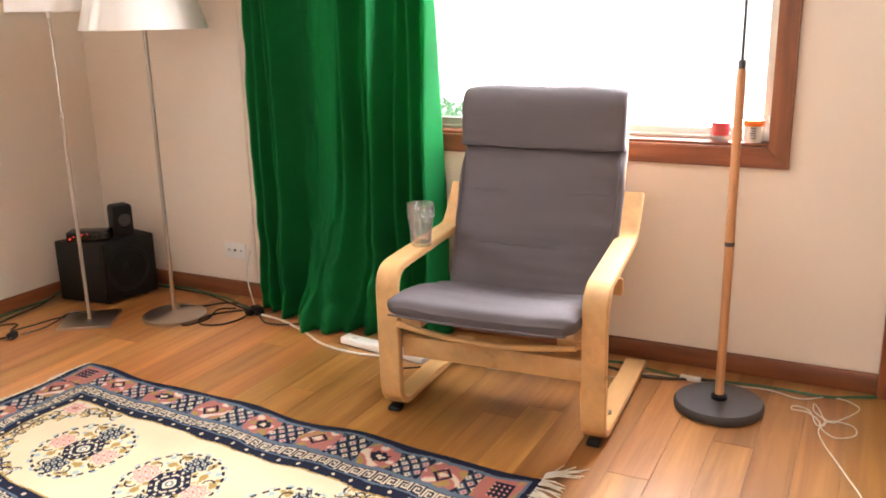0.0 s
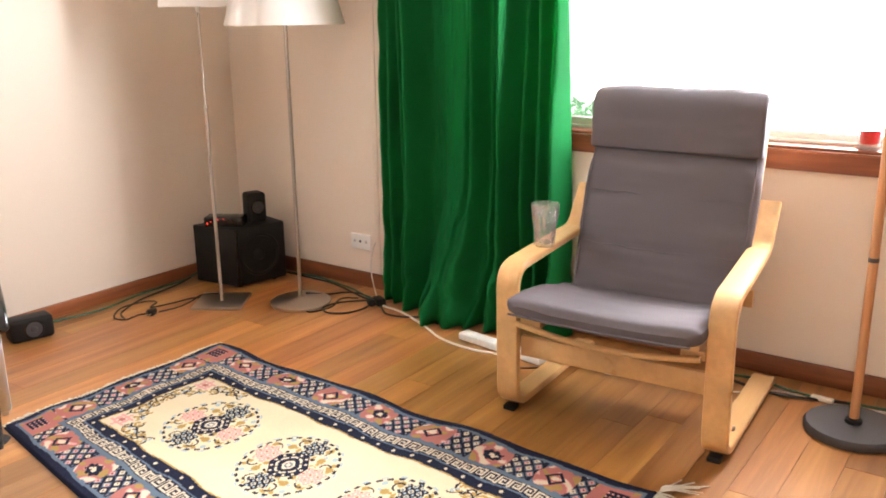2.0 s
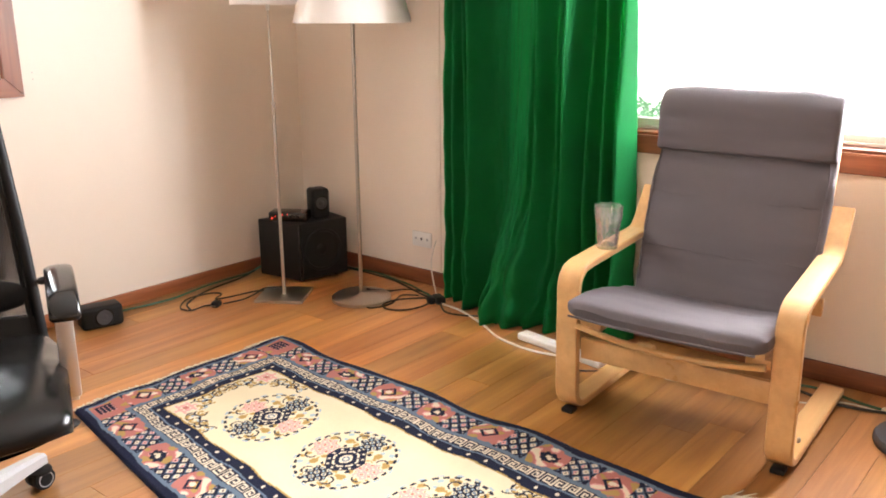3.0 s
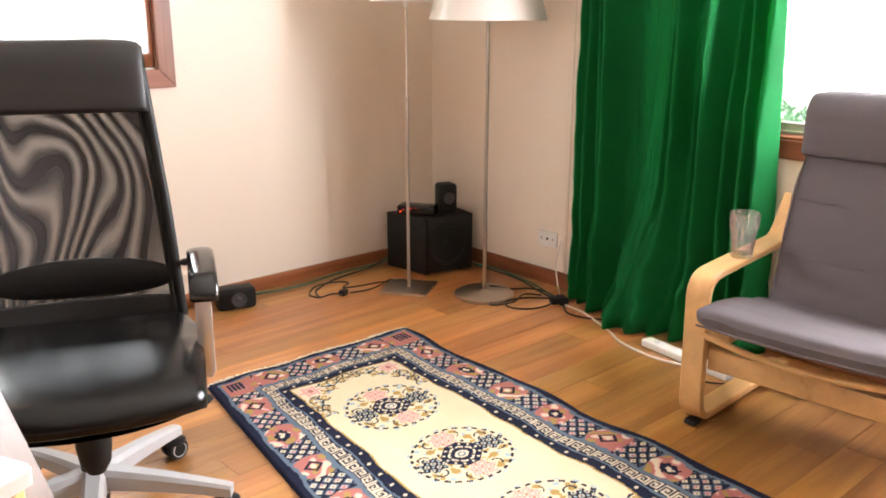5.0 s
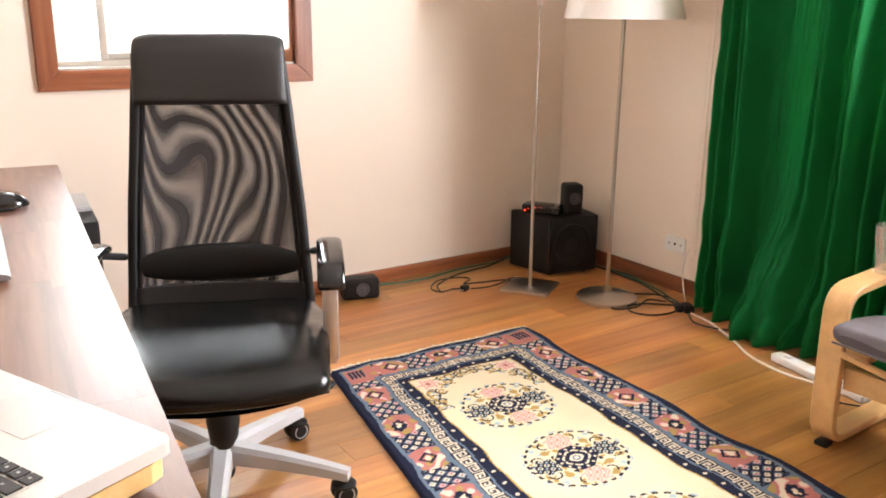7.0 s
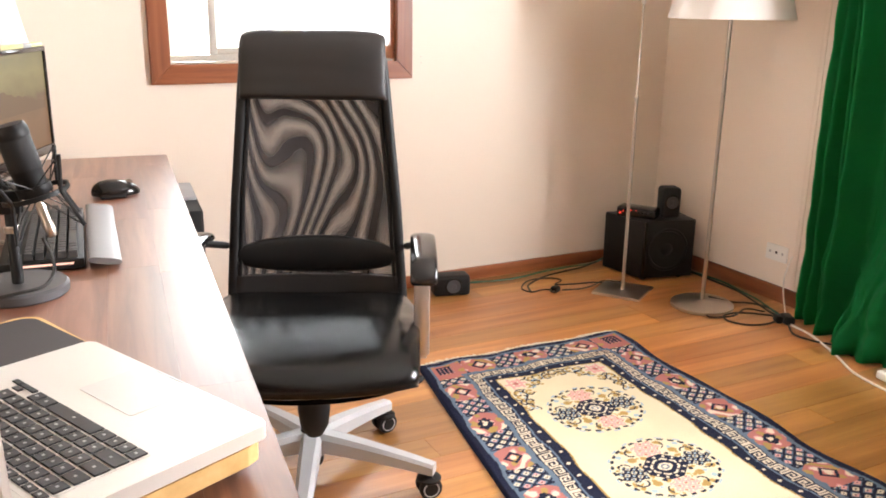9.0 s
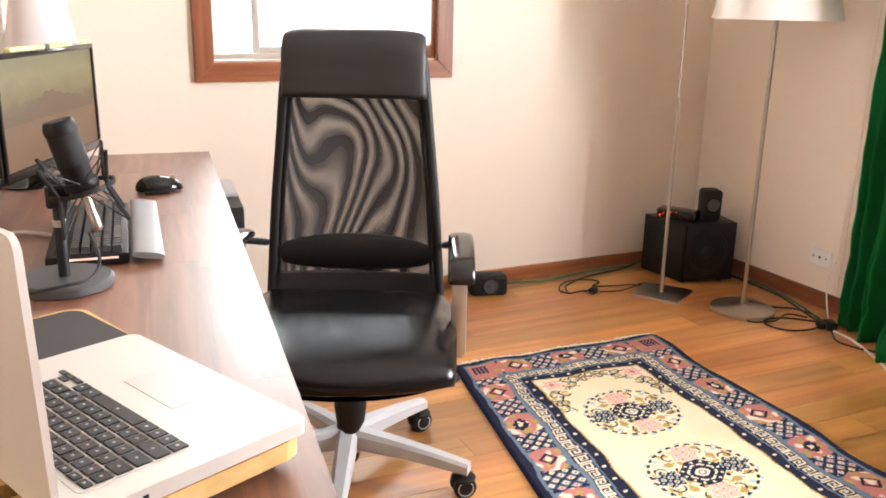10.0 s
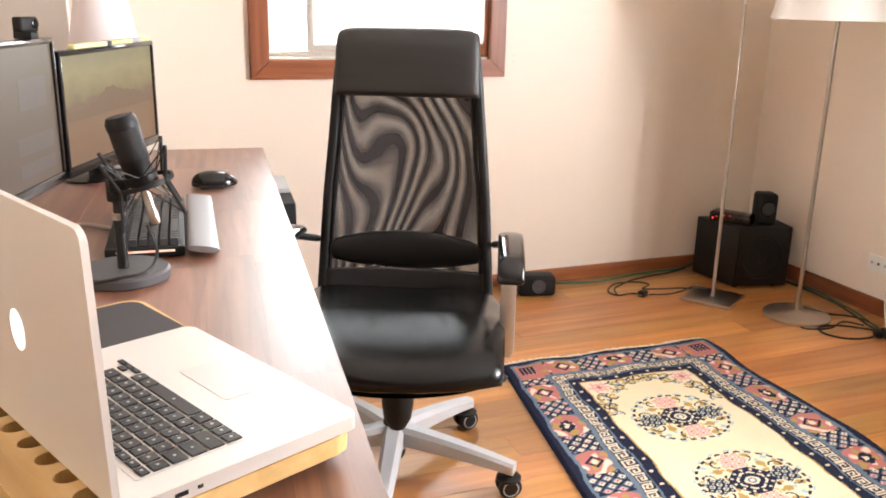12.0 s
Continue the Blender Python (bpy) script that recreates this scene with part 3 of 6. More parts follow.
    key = np.array([[int(c) for c in r] for r in KEY])
    kq = (np.abs(q) / 0.005).astype(int) % 8
    kd = np.clip(((d - 0.149) / 0.005).astype(int), 0, 6)
    bit = np.where(kq < 7, key[kd, np.clip(kq, 0, 6)], (kd == 6).astype(int))
    put((d > 0.149) & (d < 0.184) & (bit == 1), IVORY)
    put((d > 0.186) & (d < 0.192), BLUE)
    dot = np.hypot((q + 0.03) % 0.062 - 0.031, d - 0.207)
    put((d > 0.192) & (dot < 0.0055), IVORY)
    put((d > 0.224) & (d < 0.229), GOLD)
    field = d > 0.229
    put(field, STRAW)
    # corner sprays: a pink flower between gold and navy curls
    ia, ib = da - 0.229, db - 0.229

    def curl(px, py, r, wd, c, a0, span):
        rr, tt = np.hypot(ia - px, ib - py), (np.arctan2(ib - py, ia - px) - a0) % (2 * math.pi)
        put(field & (np.abs(rr - r - 0.004 * np.sin(tt * 2)) < wd) & (tt < span), c)
    for px, py, a0 in ((0.105, 0.026, 0.2), (0.026, 0.105, 1.4), (0.140, 0.020, 2.6), (0.020, 0.140, 5.4), (0.075, 0.075, 3.4), (0.172, 0.026, 0.9), (0.026, 0.172, 2.2), (0.112, 0.058, 4.6), (0.058, 0.112, 0.4), (0.205, 0.018, 3.3), (0.018, 0.205, 4.4)):
        curl(px, py, 0.017, 0.0034, NAVY, a0, 4.2)
        curl(px, py, 0.009, 0.0050, GOLD, a0 + 1, 5.0)
        curl(px + 0.012, py + 0.012, 0.006, 0.0040, LBLUE if (px + py) % 0.03 < 0.015 else GOLD, a0 + 2, 4.0)
    # the stem that links the curls
    for p, q in ((ia, ib), (ib, ia)):
        put(field & (p > 0.07) & (p < 0.235) & (np.abs(q - 0.034 - 0.013 * np.sin(p * 62)) < 0.0028), NAVY)
    fl = np.hypot(ia - 0.043, ib - 0.043) * (1 + 0.22 * np.cos(6 * np.arctan2(ia - 0.043, ib - 0.043)))
    put(field & (fl < 0.038), IVORY)
    put(field & (fl < 0.032) & (np.sin(ia * 330) + np.sin(ib * 330) > -0.7), PINK)
    put(field & (fl < 0.010), ROSE)
    # three round medallions
    for cb_ in (RL / 2 - 0.372, RL / 2, RL / 2 + 0.372):
        u, w = a - RW / 2, b - cb_
        r, th = np.hypot(u, w), np.arctan2(w, u)
        for n8 in range(8):
            an = n8 * math.pi / 4 + math.pi / 8
            for rad, sz, c in ((0.068, 0.011, GOLD), (0.120, 0.012, GOLD), (0.094, 0.006, IVORY)):
                pr = np.hypot(u - rad * math.cos(an), w - rad * math.sin(an))
                put(pr < sz * (1 + 0.3 * np.sin(5 * th + 2 * n8)), c)
            for off, rad, c in ((0.24, 0.081, GOLD), (-0.26, 0.103, LBLUE), (0.17, 0.130, GOLD), (-0.2, 0.066, NAVY)):
                pr = np.hypot(u - rad * math.cos(an + off), w - rad * math.sin(an + off))
                put(pr < 0.0058 * (1 + 0.35 * np.sin(3 * th * n8 + off * 9)), c)
            cr = np.hypot(u - 0.108 * math.cos(an + 0.05), w - 0.108 * math.sin(an + 0.05))
            put((np.abs(cr - 0.017) < 0.0026) & ((th * 4 + n8) % 3 > 1.2), NAVY)
        for n4 in range(4):
            an = n4 * math.pi / 2 + math.pi / 4
            put((np.hypot(u - 0.128 * math.cos(an), w - 0.128 * math.sin(an)) < 0.009), LBLUE)
            put((np.hypot(u - 0.090 * math.cos(an), w - 0.090 * math.sin(an)) < 0.013), GOLD)
            an -= math.pi / 4
            pu, pw = u - 0.096 * math.cos(an), w - 0.096 * math.sin(an)
            pr = np.hypot(pu, pw) * (1 + 0.14 * np.cos(7 * np.arctan2(pw, pu)))
            main, sub = (PINK, IVORY) if n4 % 2 else (NAVY, LBLUE)
            put(pr < 0.044, STRAW)
            tx = np.sin(pu * 260 + pw * 60) + np.sin(pw * 260 - pu * 60)
            put((pr < 0.038) & (tx > -0.5), main)
            put((pr < 0.038) & (tx > 1.55), sub)
            put((pr < 0.038) & (tx < -1.2), ROSE if n4 % 2 else BLUE)
        put((np.abs(r - 0.141) < 0.0045) & (np.sin(th * 30) > -0.3), NAVY)
        put((np.abs(r - 0.150) < 0.0035) & (np.sin(th * 18) > 0.35), LBLUE)
        oc = np.maximum(np.maximum(np.abs(u), np.abs(w)), (np.abs(u) + np.abs(w)) * 0.74)
        put(oc < 0.058, IVORY)
        put(np.abs(oc - 0.049) < 0.0105, NAVY)
        put((np.abs(oc - 0.049) < 0.0045) & (np.sin(th * 12 + 0.6) > 0.72), IVORY)
        put((oc < 0.040) & (np.abs(np.sin(4 * th)) < 0.30) & (oc > 0.016), NAVY)
        put(np.abs(oc - 0.026) < 0.0065, NAVY)
        put(oc < 0.012, BLUE)
        put(oc < 0.007, IVORY)
    return a, b, col


def rug_place(a, b):
    """The rug lies a little askew and wider towards the viewer, with a wavy border."""
    s, t = a / RW, b / RL
    right = np.array([2.045, 2.497]) * (1 - t)[..., None] + np.array([1.967, 0.690]) * t[..., None]
    left = np.array([1.200, 2.520]) * (1 - t)[..., None] + np.array([0.880, 0.705]) * t[..., None]
    p = right * (1 - s)[..., None] + left * s[..., None]
    p[..., 0] += 0.010 * np.sin(t * 19 + 0.6) * np.exp(-s * 4) + 0.006 * np.sin(t * 31) * np.exp(-s * 5)
    p[..., 1] += 0.006 * np.sin(s * 17) * np.exp(-t * 7)
    return p


def rug():
    nu, nv = 288, 600
    a, b, col = rug_colours(nu, nv)
    p = rug_place(a, b)
    edge = np.minimum(np.minimum(a, RW - a), np.minimum(b, RL - b))
    z = 0.013 * np.clip(edge / 0.006, 0, 1) ** 0.5 + 0.0012 * np.random.rand(nv, nu) + 0.0015 * np.sin(a * 30 + b * 11) * np.clip(edge / 0.03, 0, 1)
    z[edge < 1e-6] = 0.001
    co = np.concatenate([p, z[..., None]], -1).reshape(-1, 3)
    i = np.arange(nu * nv).reshape(nv, nu)
    quads = np.stack([i[:-1, :-1], i[1:, :-1], i[1:, 1:], i[:-1, 1:]], -1).reshape(-1, 4)
    me = bpy.data.meshes.new("rug_face")
    me.vertices.add(len(co))
    me.vertices.foreach_set("co", co.ravel())
    me.loops.add(quads.size)
    me.loops.foreach_set("vertex_index", quads.ravel())
    me.polygons.add(len(quads))
    me.polygons.foreach_set("loop_start", np.arange(0, quads.size, 4))
    at = me.color_attributes.new("weave", "FLOAT_COLOR", "POINT")
    at.data.foreach_set("color", np.concatenate([col, np.ones((nv, nu, 1))], -1).ravel())
    me.update()
    me.validate()
    m, nt, bs = nodes_of("knotted_wool", 0.95)
    vc = nt.nodes.new("ShaderNodeVertexColor")
    vc.layer_name = "weave"
    tc = nt.nodes.new("ShaderNodeTexCoord")
    n1, n2 = node(nt, "ShaderNodeTexNoise", Scale=420.0, Detail=2.0), node(nt, "ShaderNodeTexNoise", Scale=7.0, Detail=3.0)
    for n in (n1, n2):
        nt.links.new(tc.outputs["Object"], n.inputs["Vector"])
    mr = nt.nodes.new("ShaderNodeMapRange")
    mr.inputs["To Min"].default_value, mr.inputs["To Max"].default_value = 0.80, 1.16
    ad = nt.nodes.new("ShaderNodeMath")
    ad.operation = "MULTIPLY_ADD"
    ad.inputs[1].default_value = 0.6
    nt.links.new(n2.outputs[0], ad.inputs[0])
    hf = nt.nodes.new("ShaderNodeMath")
    hf.operation = "MULTIPLY"
    hf.inputs[1].default_value = 0.4
    nt.links.new(n1.outputs[0], hf.inputs[0])
    nt.links.new(hf.outputs[0], ad.inputs[2])
    nt.links.new(ad.outputs[0], mr.inputs[0])
    hs = nt.nodes.new("ShaderNodeHueSaturation")
    nt.links.new(vc.outputs[0], hs.inputs["Color"])
    nt.links.new(mr.outputs[0], hs.inputs["Value"])
    nt.links.new(hs.outputs[0], bs.inputs["Base Color"])
    bp = node(nt, "ShaderNodeBump", Strength=0.5, Distance=0.003)
    nt.links.new(n1.outputs[0], bp.inputs["Height"])
    nt.links.new(bp.outputs[0], bs.inputs["Normal"])
    bs.inputs["Specular IOR Level"].default_value = 0.15
    me.materials.append(m)
    me.polygons.foreach_set("use_smooth", [True] * len(me.polygons))
    ob = thing("rug", "cream and navy knotted wool rug with three round flower medallions", "rug")
    pile = new("rug_face", me)
    pile.parent = ob
    # knotted fringe at both ends
    wool = surface("cream_fringe_wool", (0.72, 0.66, 0.55), 0.95, vary=0.12, grain=500)
    rng = random.Random(4)
    for end in (0.0, 1.0):
        bm = bmesh.new()
        verts = []
        for n in range(150):
            s = (n + rng.random()) / 150
            q = rug_place(np.array([s * RW]), np.array([end * RL]))[0]
            ln = (0.006 + 0.022 * rng.random() ** 2) if end == 0 else 0.04 + 0.03 * rng.random()
            dr = 1 if end == 0 else -1
            y0_ = q[1] - dr * 0.012
            sx = rng.uniform(-0.4, 0.4)
            pts = [(q[0], y0_, 0.012), (q[0] + sx * ln * 0.5, q[1] + dr * ln * 0.5, 0.011), (q[0] + sx * ln, q[1] + dr * ln, 0.003)]
            t_ = bm_tube(pts, [0.002, 0.0025, 0.0012], 4)
            me2 = bpy.data.meshes.new("tmp")
            t_.to_mesh(me2)
            t_.free()
            bm.from_mesh(me2)
            bpy.data.meshes.remove(me2)
        part("fringe", bm, wool, ob, "short cream knotted fringe")
    # loose tassel at the corner by the armchair
    bm = bmesh.new()
    for n in range(16):
        e = Vector((2.02 + rng.uniform(0, 0.07), 0.655 + rng.uniform(-0.06, 0.02), 0.004))
        t_ = bm_tube(smooth_path([(1.975, 0.695, 0.010), (1.99 + rng.uniform(0, 0.02), 0.68 + rng.uniform(-0.015, 0.01), 0.012), e], 4), 0.0016, 4)
        me2 = bpy.data.meshes.new("tmp")
        t_.to_mesh(me2)
        t_.free()
        bm.from_mesh(me2)
        bpy.data.meshes.remove(me2)
    part("tassel", bm, wool, ob, "loose cream corner tassel")


rug()

# ---- cantilever armchair ----


def bm_pad(path, half, thick, n=28, power=3.2, rough=0.0, seed=0.0, sag=0.0):
    """A stuffed pad along a (y, z) path: a rounded cross-section of half width and thickness per point."""
    bm = bmesh.new()
    path = [Vector((0, p[0], p[1])) for p in path]
    rings = []
    for i, p in enumerate(path):
        d = (path[min(i + 1, len(path) - 1)] - path[max(i - 1, 0)]).normalized()
        nrm = Vector((0, -d.z, d.y))
        w = half[i] if isinstance(half, (list, tuple)) else half
        t = thick[i] if isinstance(thick, (list, tuple)) else thick
        ring = []
        for k in range(n):
            an = 2 * math.pi * k / n
            c, s = math.cos(an), math.sin(an)
            px = w * math.copysign(abs(c) ** (2 / power), c)
            pz = t / 2 * math.copysign(abs(s) ** (2 / (power * 0.75)), s)
            v = p + Vector((px, 0, 0)) + nrm * (pz - sag * (1 - (px / w) ** 2) * (1 if s > 0 else 0.6))
            v += nrm * rough * noise.noise((px * 9 + seed, p.y * 13, p.z * 13)) + nrm * rough * 0.5 * noise.noise((px * 4 + seed, p.y * 40, p.z * 40))
            ring.append(bm.verts.new(v))
        rings.append(ring)
    for a, b in zip(rings, rings[1:]):
        for k in range(n):
            j = (k + 1) % n
            bm.faces.new((a[k], a[j], b[j], b[k]))
    bm.faces.new(rings[0][::-1])
    bm.faces.new(rings[-1])
    bmesh.ops.recalc_face_normals(bm, faces=bm.faces)
    return bm


def ends(n, full, tip=0.35, m=4):
    """Sizes along a pad, rounded off at both ends."""
    out = []
    for i in range(n):
        e = min(i, n - 1 - i)
        out.append(full * (tip + (1 - tip) * math.sin(min(1, e / m) * math.pi / 2)))
    return out


def armchair():
    ob = thing("armchair", "bent birch armchair with a dark grey cotton cushion", "chair", pose(2.21, 0.957, 0, 0, 0, -87.1))
    for sx in (-1, 1):
        prof = bend([(0.605, 0.026), (-0.012, 0.026), (-0.022, 0.478), (0.455, 0.512), (0.545, 0.645)], 0.075, 9)
        band = bm_strip(prof, 0.037, 0.024, 0.325 * sx)
        for v in band.verts:
            # the arms draw in towards the back
            if v.co.z > 0.3:
                v.co.x *= 1 - 0.06 * max(0, min(1, v.co.y / 0.5))
        side = part("side_frame", band, BIRCH, ob)
        part("foot_pad", bm_box((0.325 * sx - 0.02, -0.012, 0.0), (0.325 * sx + 0.02, 0.026, 0.016), 0.004), BLACK_PLASTIC, side, "black rubber foot pad")
        part("foot_pad", bm_box((0.325 * sx - 0.02, 0.55, 0.0), (0.325 * sx + 0.02, 0.59, 0.016), 0.004), BLACK_PLASTIC, side, "black rubber foot pad")
        # bent seat and back rail under the cushion
        rail = smooth_path([(0, -0.06, 0.352), (0, 0.05, 0.325), (0, 0.22, 0.285), (0, 0.36, 0.29), (0, 0.44, 0.40), (0, 0.52, 0.62), (0, 0.565, 0.80), (0, 0.555, 0.95)], 6)
        part("seat_rail", bm_strip([(p.y, p.z) for p in rail], 0.022, 0.02, 0.255 * sx), BIRCH, ob)
        part("arm_bolt", bm_lathe([(0.008, 0), (0.009, 0.004), (0.005, 0.008)], 12), STEEL, ob, "steel bolt head", m=pose(0.36 * sx, 0.03, 0.10, 0, 90 * sx, 0))
        part("corner_block", bm_box((0.25 * sx - 0.035, -0.02, 0.300), (0.25 * sx + 0.035, 0.03, 0.328), 0.004), BIRCH, ob)
    # front stretcher, bowed front slat and rear stretcher
    part("front_stretcher", bm_box((-0.288, -0.004, 0.195), (0.288, 0.016, 0.262), 0.004), BIRCH, ob)
    part("rear_stretcher", bm_box((-0.288, 0.50, 0.30), (0.288, 0.52, 0.36), 0.004), BIRCH, ob)
    pts = [(-0.28 + 0.56 * i / 16, -0.052, 0.318 - 0.028 * math.sin(math.pi * i / 16)) for i in range(17)]
    part("front_slat", bm_tube(pts, 0.010, 8), BIRCH, ob)
    for y, z in ((0.14, 0.312), (0.28, 0.292), (0.475, 0.52), (0.53, 0.68), (0.558, 0.82)):
        part("webbing_strap", bm_box((-0.255, y - 0.004, z - 0.02), (0.255, y + 0.004, z + 0.02), 0.002), BLACK_PLASTIC, ob, "dark woven webbing strap")
    # cushion
    sp = smooth_path([(0, -0.115, 0.385), (0, -0.06, 0.392), (0, 0.08, 0.378), (0, 0.22, 0.345), (0, 0.36, 0.325)], 8)
    seat = [(p.y, p.z) for p in sp]
    cushion = part("seat_cushion", bm_pad(seat, ends(len(seat), 0.292, 0.9, 5), ends(len(seat), 0.073, 0.5, 5), power=5.0, rough=0.007, seed=2, sag=0.02), GREY, ob)
    part("piping", bm_tube([(-0.27 + 0.54 * i / 20, -0.128 + 0.002 * math.sin(i), 0.374 - 0.006 * math.sin(math.pi * i / 20)) for i in range(21)], 0.0035, 6), GREY, cushion)
    bp = smooth_path([(0, 0.335, 0.30), (0, 0.385, 0.40), (0, 0.435, 0.54), (0, 0.485, 0.68), (0, 0.53, 0.79), (0, 0.545, 0.90)], 9)
    back = [(p.y, p.z) for p in bp]
    wid = [0.268 + 0.020 * math.sin(3.1 * i / len(back)) for i in range(len(back))]
    # quilting seams pinch the pad
    th = []
    for i, (y, z) in enumerate(back):
        t = 0.075
        for s in (0.475, 0.645, 0.78):
            t -= 0.012 * math.exp(-((z - s) / 0.012) ** 2)
        th.append(t * (0.5 if i == 0 else 1))
    bc = part("back_cushion", bm_pad(back, wid, th, n=44, rough=0.013, seed=5), GREY, ob)
    for z in (0.475, 0.645):
        y = np.interp(z, [q[1] for q in back], [q[0] for q in back])
        part("seam", bm_tube([(-0.262 + 0.524 * i / 24, y - 0.033, z + 0.012 + 0.003 * math.sin(i * 1.3) - 0.006 * math.sin(math.pi * i / 24)) for i in range(25)], 0.0018, 5), GREY, bc)
    # piped edges
    for sx in (-1, 1):
        part("piping", bm_tube([(sx * (wid[i] - 0.016), back[i][0] - 0.026, back[i][1] + 0.010) for i in range(6, len(back) - 10)], 0.0032, 6), GREY, bc)
    hp = smooth_path([(0, 0.510, 0.785), (0, 0.512, 0.81), (0, 0.515, 0.87), (0, 0.520, 0.925), (0, 0.540, 0.952), (0, 0.565, 0.950)], 7)
    head = [(p.y, p.z) for p in hp]
    pil = part("head_pillow", bm_pad(head, ends(len(head), 0.284, 0.97, 3), ends(len(head), 0.072, 0.72, 3), n=48, power=7.5, rough=0.006, seed=9), GREY, ob)
    part("pillow_seam", bm_tube([(-0.272 + 0.544 * i / 20, 0.4765, 0.795 + 0.002 * math.sin(i * 2)) for i in range(21)], 0.002, 5), GREY, pil)
    return ob


armchair()

# tumbler standing on the arm of the armchair


def thin_clear(name, tint, caught_light, floor):
    """Clear glass or water: light passes straight, edges and rims gleam."""
    m = bpy.data.materials.new(name)
    m.use_nodes = True
    nt = m.node_tree
    nt.nodes.remove(nt.nodes["Principled BSDF"])
    tr = node(nt, "ShaderNodeBsdfTransparent", Color=(*tint, 1))
    gl = node(nt, "ShaderNodeBsdfGlossy", Roughness=0.03)
    fr = node(nt, "ShaderNodeLayerWeight", Blend=0.2)
    # translucent white put in to brighten the glass like caught light
    tl = node(nt, "ShaderNodeBsdfTranslucent", Color=(0.95, 0.93, 0.9, 1))
    ml = nt.nodes.new("ShaderNodeMixShader")
    ml.inputs[0].default_value = caught_light
    ad = nt.nodes.new("ShaderNodeMath")
    ad.operation = "ADD"
    ad.inputs[1].default_value = floor
    mx = nt.nodes.new("ShaderNodeMixShader")
    nt.links.new(fr.outputs["Facing"], ad.inputs[0])
    nt.links.new(tr.outputs[0], ml.inputs[1])
    nt.links.new(tl.outputs[0], ml.inputs[2])
    for a, b in ((ad.outputs[0], mx.inputs[0]), (ml.outputs[0], mx.inputs[1]), (gl.outputs[0], mx.inputs[2]), (mx.outputs[0], nt.nodes["Material Output"].inputs[0])):
        nt.links.new(a, b)
    return m


CLEAR = thin_clear("clear_glass", (0.985, 0.985, 0.98), 0.014, 0.03)
WATER = thin_clear("water", (0.98, 0.97, 0.95), 0.02, 0.02)


def facet(bm, n=10, amount=0.0015, z0=0.02, z1=0.095):
    for v in bm.verts:
        r = math.hypot(v.co.x, v.co.y)
        if r > 0.01 and z0 < v.co.z < z1:
            k = 1 + amount / r * math.cos(n * math.atan2(v.co.y, v.co.x))
            v.co.x, v.co.y = v.co.x * k, v.co.y * k
    return bm


GL = pose(2.372, 1.266, 0.507)
GS = Matrix.Diagonal((1.18, 1.18, 1.07, 1))
gl = thing("drinking_glass", "clear facetted tumbler half full of water on the chair arm", "glass", GL)
TUMBLER = thin_clear("tumbler_glass", (0.98, 0.97, 0.955), 0.016, 0.10)
part("tumbler", facet(bm_lathe([(0, 0), (0.026, 0), (0.0285, 0.004), (0.030, 0.05), (0.0345, 0.086), (0.0365, 0.089), (0.0385, 0.13), (0.0368, 0.13), (0.0345, 0.092), (0.0325, 0.087), (0.0278, 0.05), (0.026, 0.012), (0, 0.010)], 60, cap=False)), TUMBLER, gl, m=GS).visible_shadow = False
part("water", bm_lathe([(0, 0.0105), (0.0258, 0.0125), (0.0274, 0.05), (0.0280, 0.062), (0, 0.062)], 40, cap=False), WATER, gl, "still clear water", m=GS)

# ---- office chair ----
MESHCLOTH = bpy.data.materials.new("black_mesh_painted_moire")
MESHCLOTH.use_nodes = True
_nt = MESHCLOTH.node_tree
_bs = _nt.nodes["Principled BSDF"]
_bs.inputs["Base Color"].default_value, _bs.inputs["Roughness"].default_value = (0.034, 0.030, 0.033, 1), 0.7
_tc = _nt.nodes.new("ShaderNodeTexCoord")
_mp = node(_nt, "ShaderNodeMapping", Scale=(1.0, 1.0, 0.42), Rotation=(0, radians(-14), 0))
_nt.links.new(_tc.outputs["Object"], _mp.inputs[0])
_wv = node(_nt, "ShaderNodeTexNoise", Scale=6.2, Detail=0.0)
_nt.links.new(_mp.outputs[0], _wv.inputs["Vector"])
# moire of doubled cloth painted into the alpha: contour lines of a slow field
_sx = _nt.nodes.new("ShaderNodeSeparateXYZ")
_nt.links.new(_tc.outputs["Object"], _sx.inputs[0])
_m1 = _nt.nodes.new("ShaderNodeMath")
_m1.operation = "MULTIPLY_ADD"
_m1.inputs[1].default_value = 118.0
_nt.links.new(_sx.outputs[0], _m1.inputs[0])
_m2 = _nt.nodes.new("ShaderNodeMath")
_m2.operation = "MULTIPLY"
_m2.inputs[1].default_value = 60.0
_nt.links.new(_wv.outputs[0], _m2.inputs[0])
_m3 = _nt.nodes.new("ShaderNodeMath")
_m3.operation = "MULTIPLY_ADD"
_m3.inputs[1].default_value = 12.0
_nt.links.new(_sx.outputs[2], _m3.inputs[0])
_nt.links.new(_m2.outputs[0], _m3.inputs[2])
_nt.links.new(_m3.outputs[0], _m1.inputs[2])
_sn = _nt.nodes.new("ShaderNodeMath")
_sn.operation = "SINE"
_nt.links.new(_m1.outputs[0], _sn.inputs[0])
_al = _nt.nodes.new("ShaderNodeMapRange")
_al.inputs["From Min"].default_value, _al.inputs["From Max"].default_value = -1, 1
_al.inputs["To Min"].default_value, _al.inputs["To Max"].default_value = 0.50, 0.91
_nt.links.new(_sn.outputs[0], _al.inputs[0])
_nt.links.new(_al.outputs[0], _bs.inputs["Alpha"])


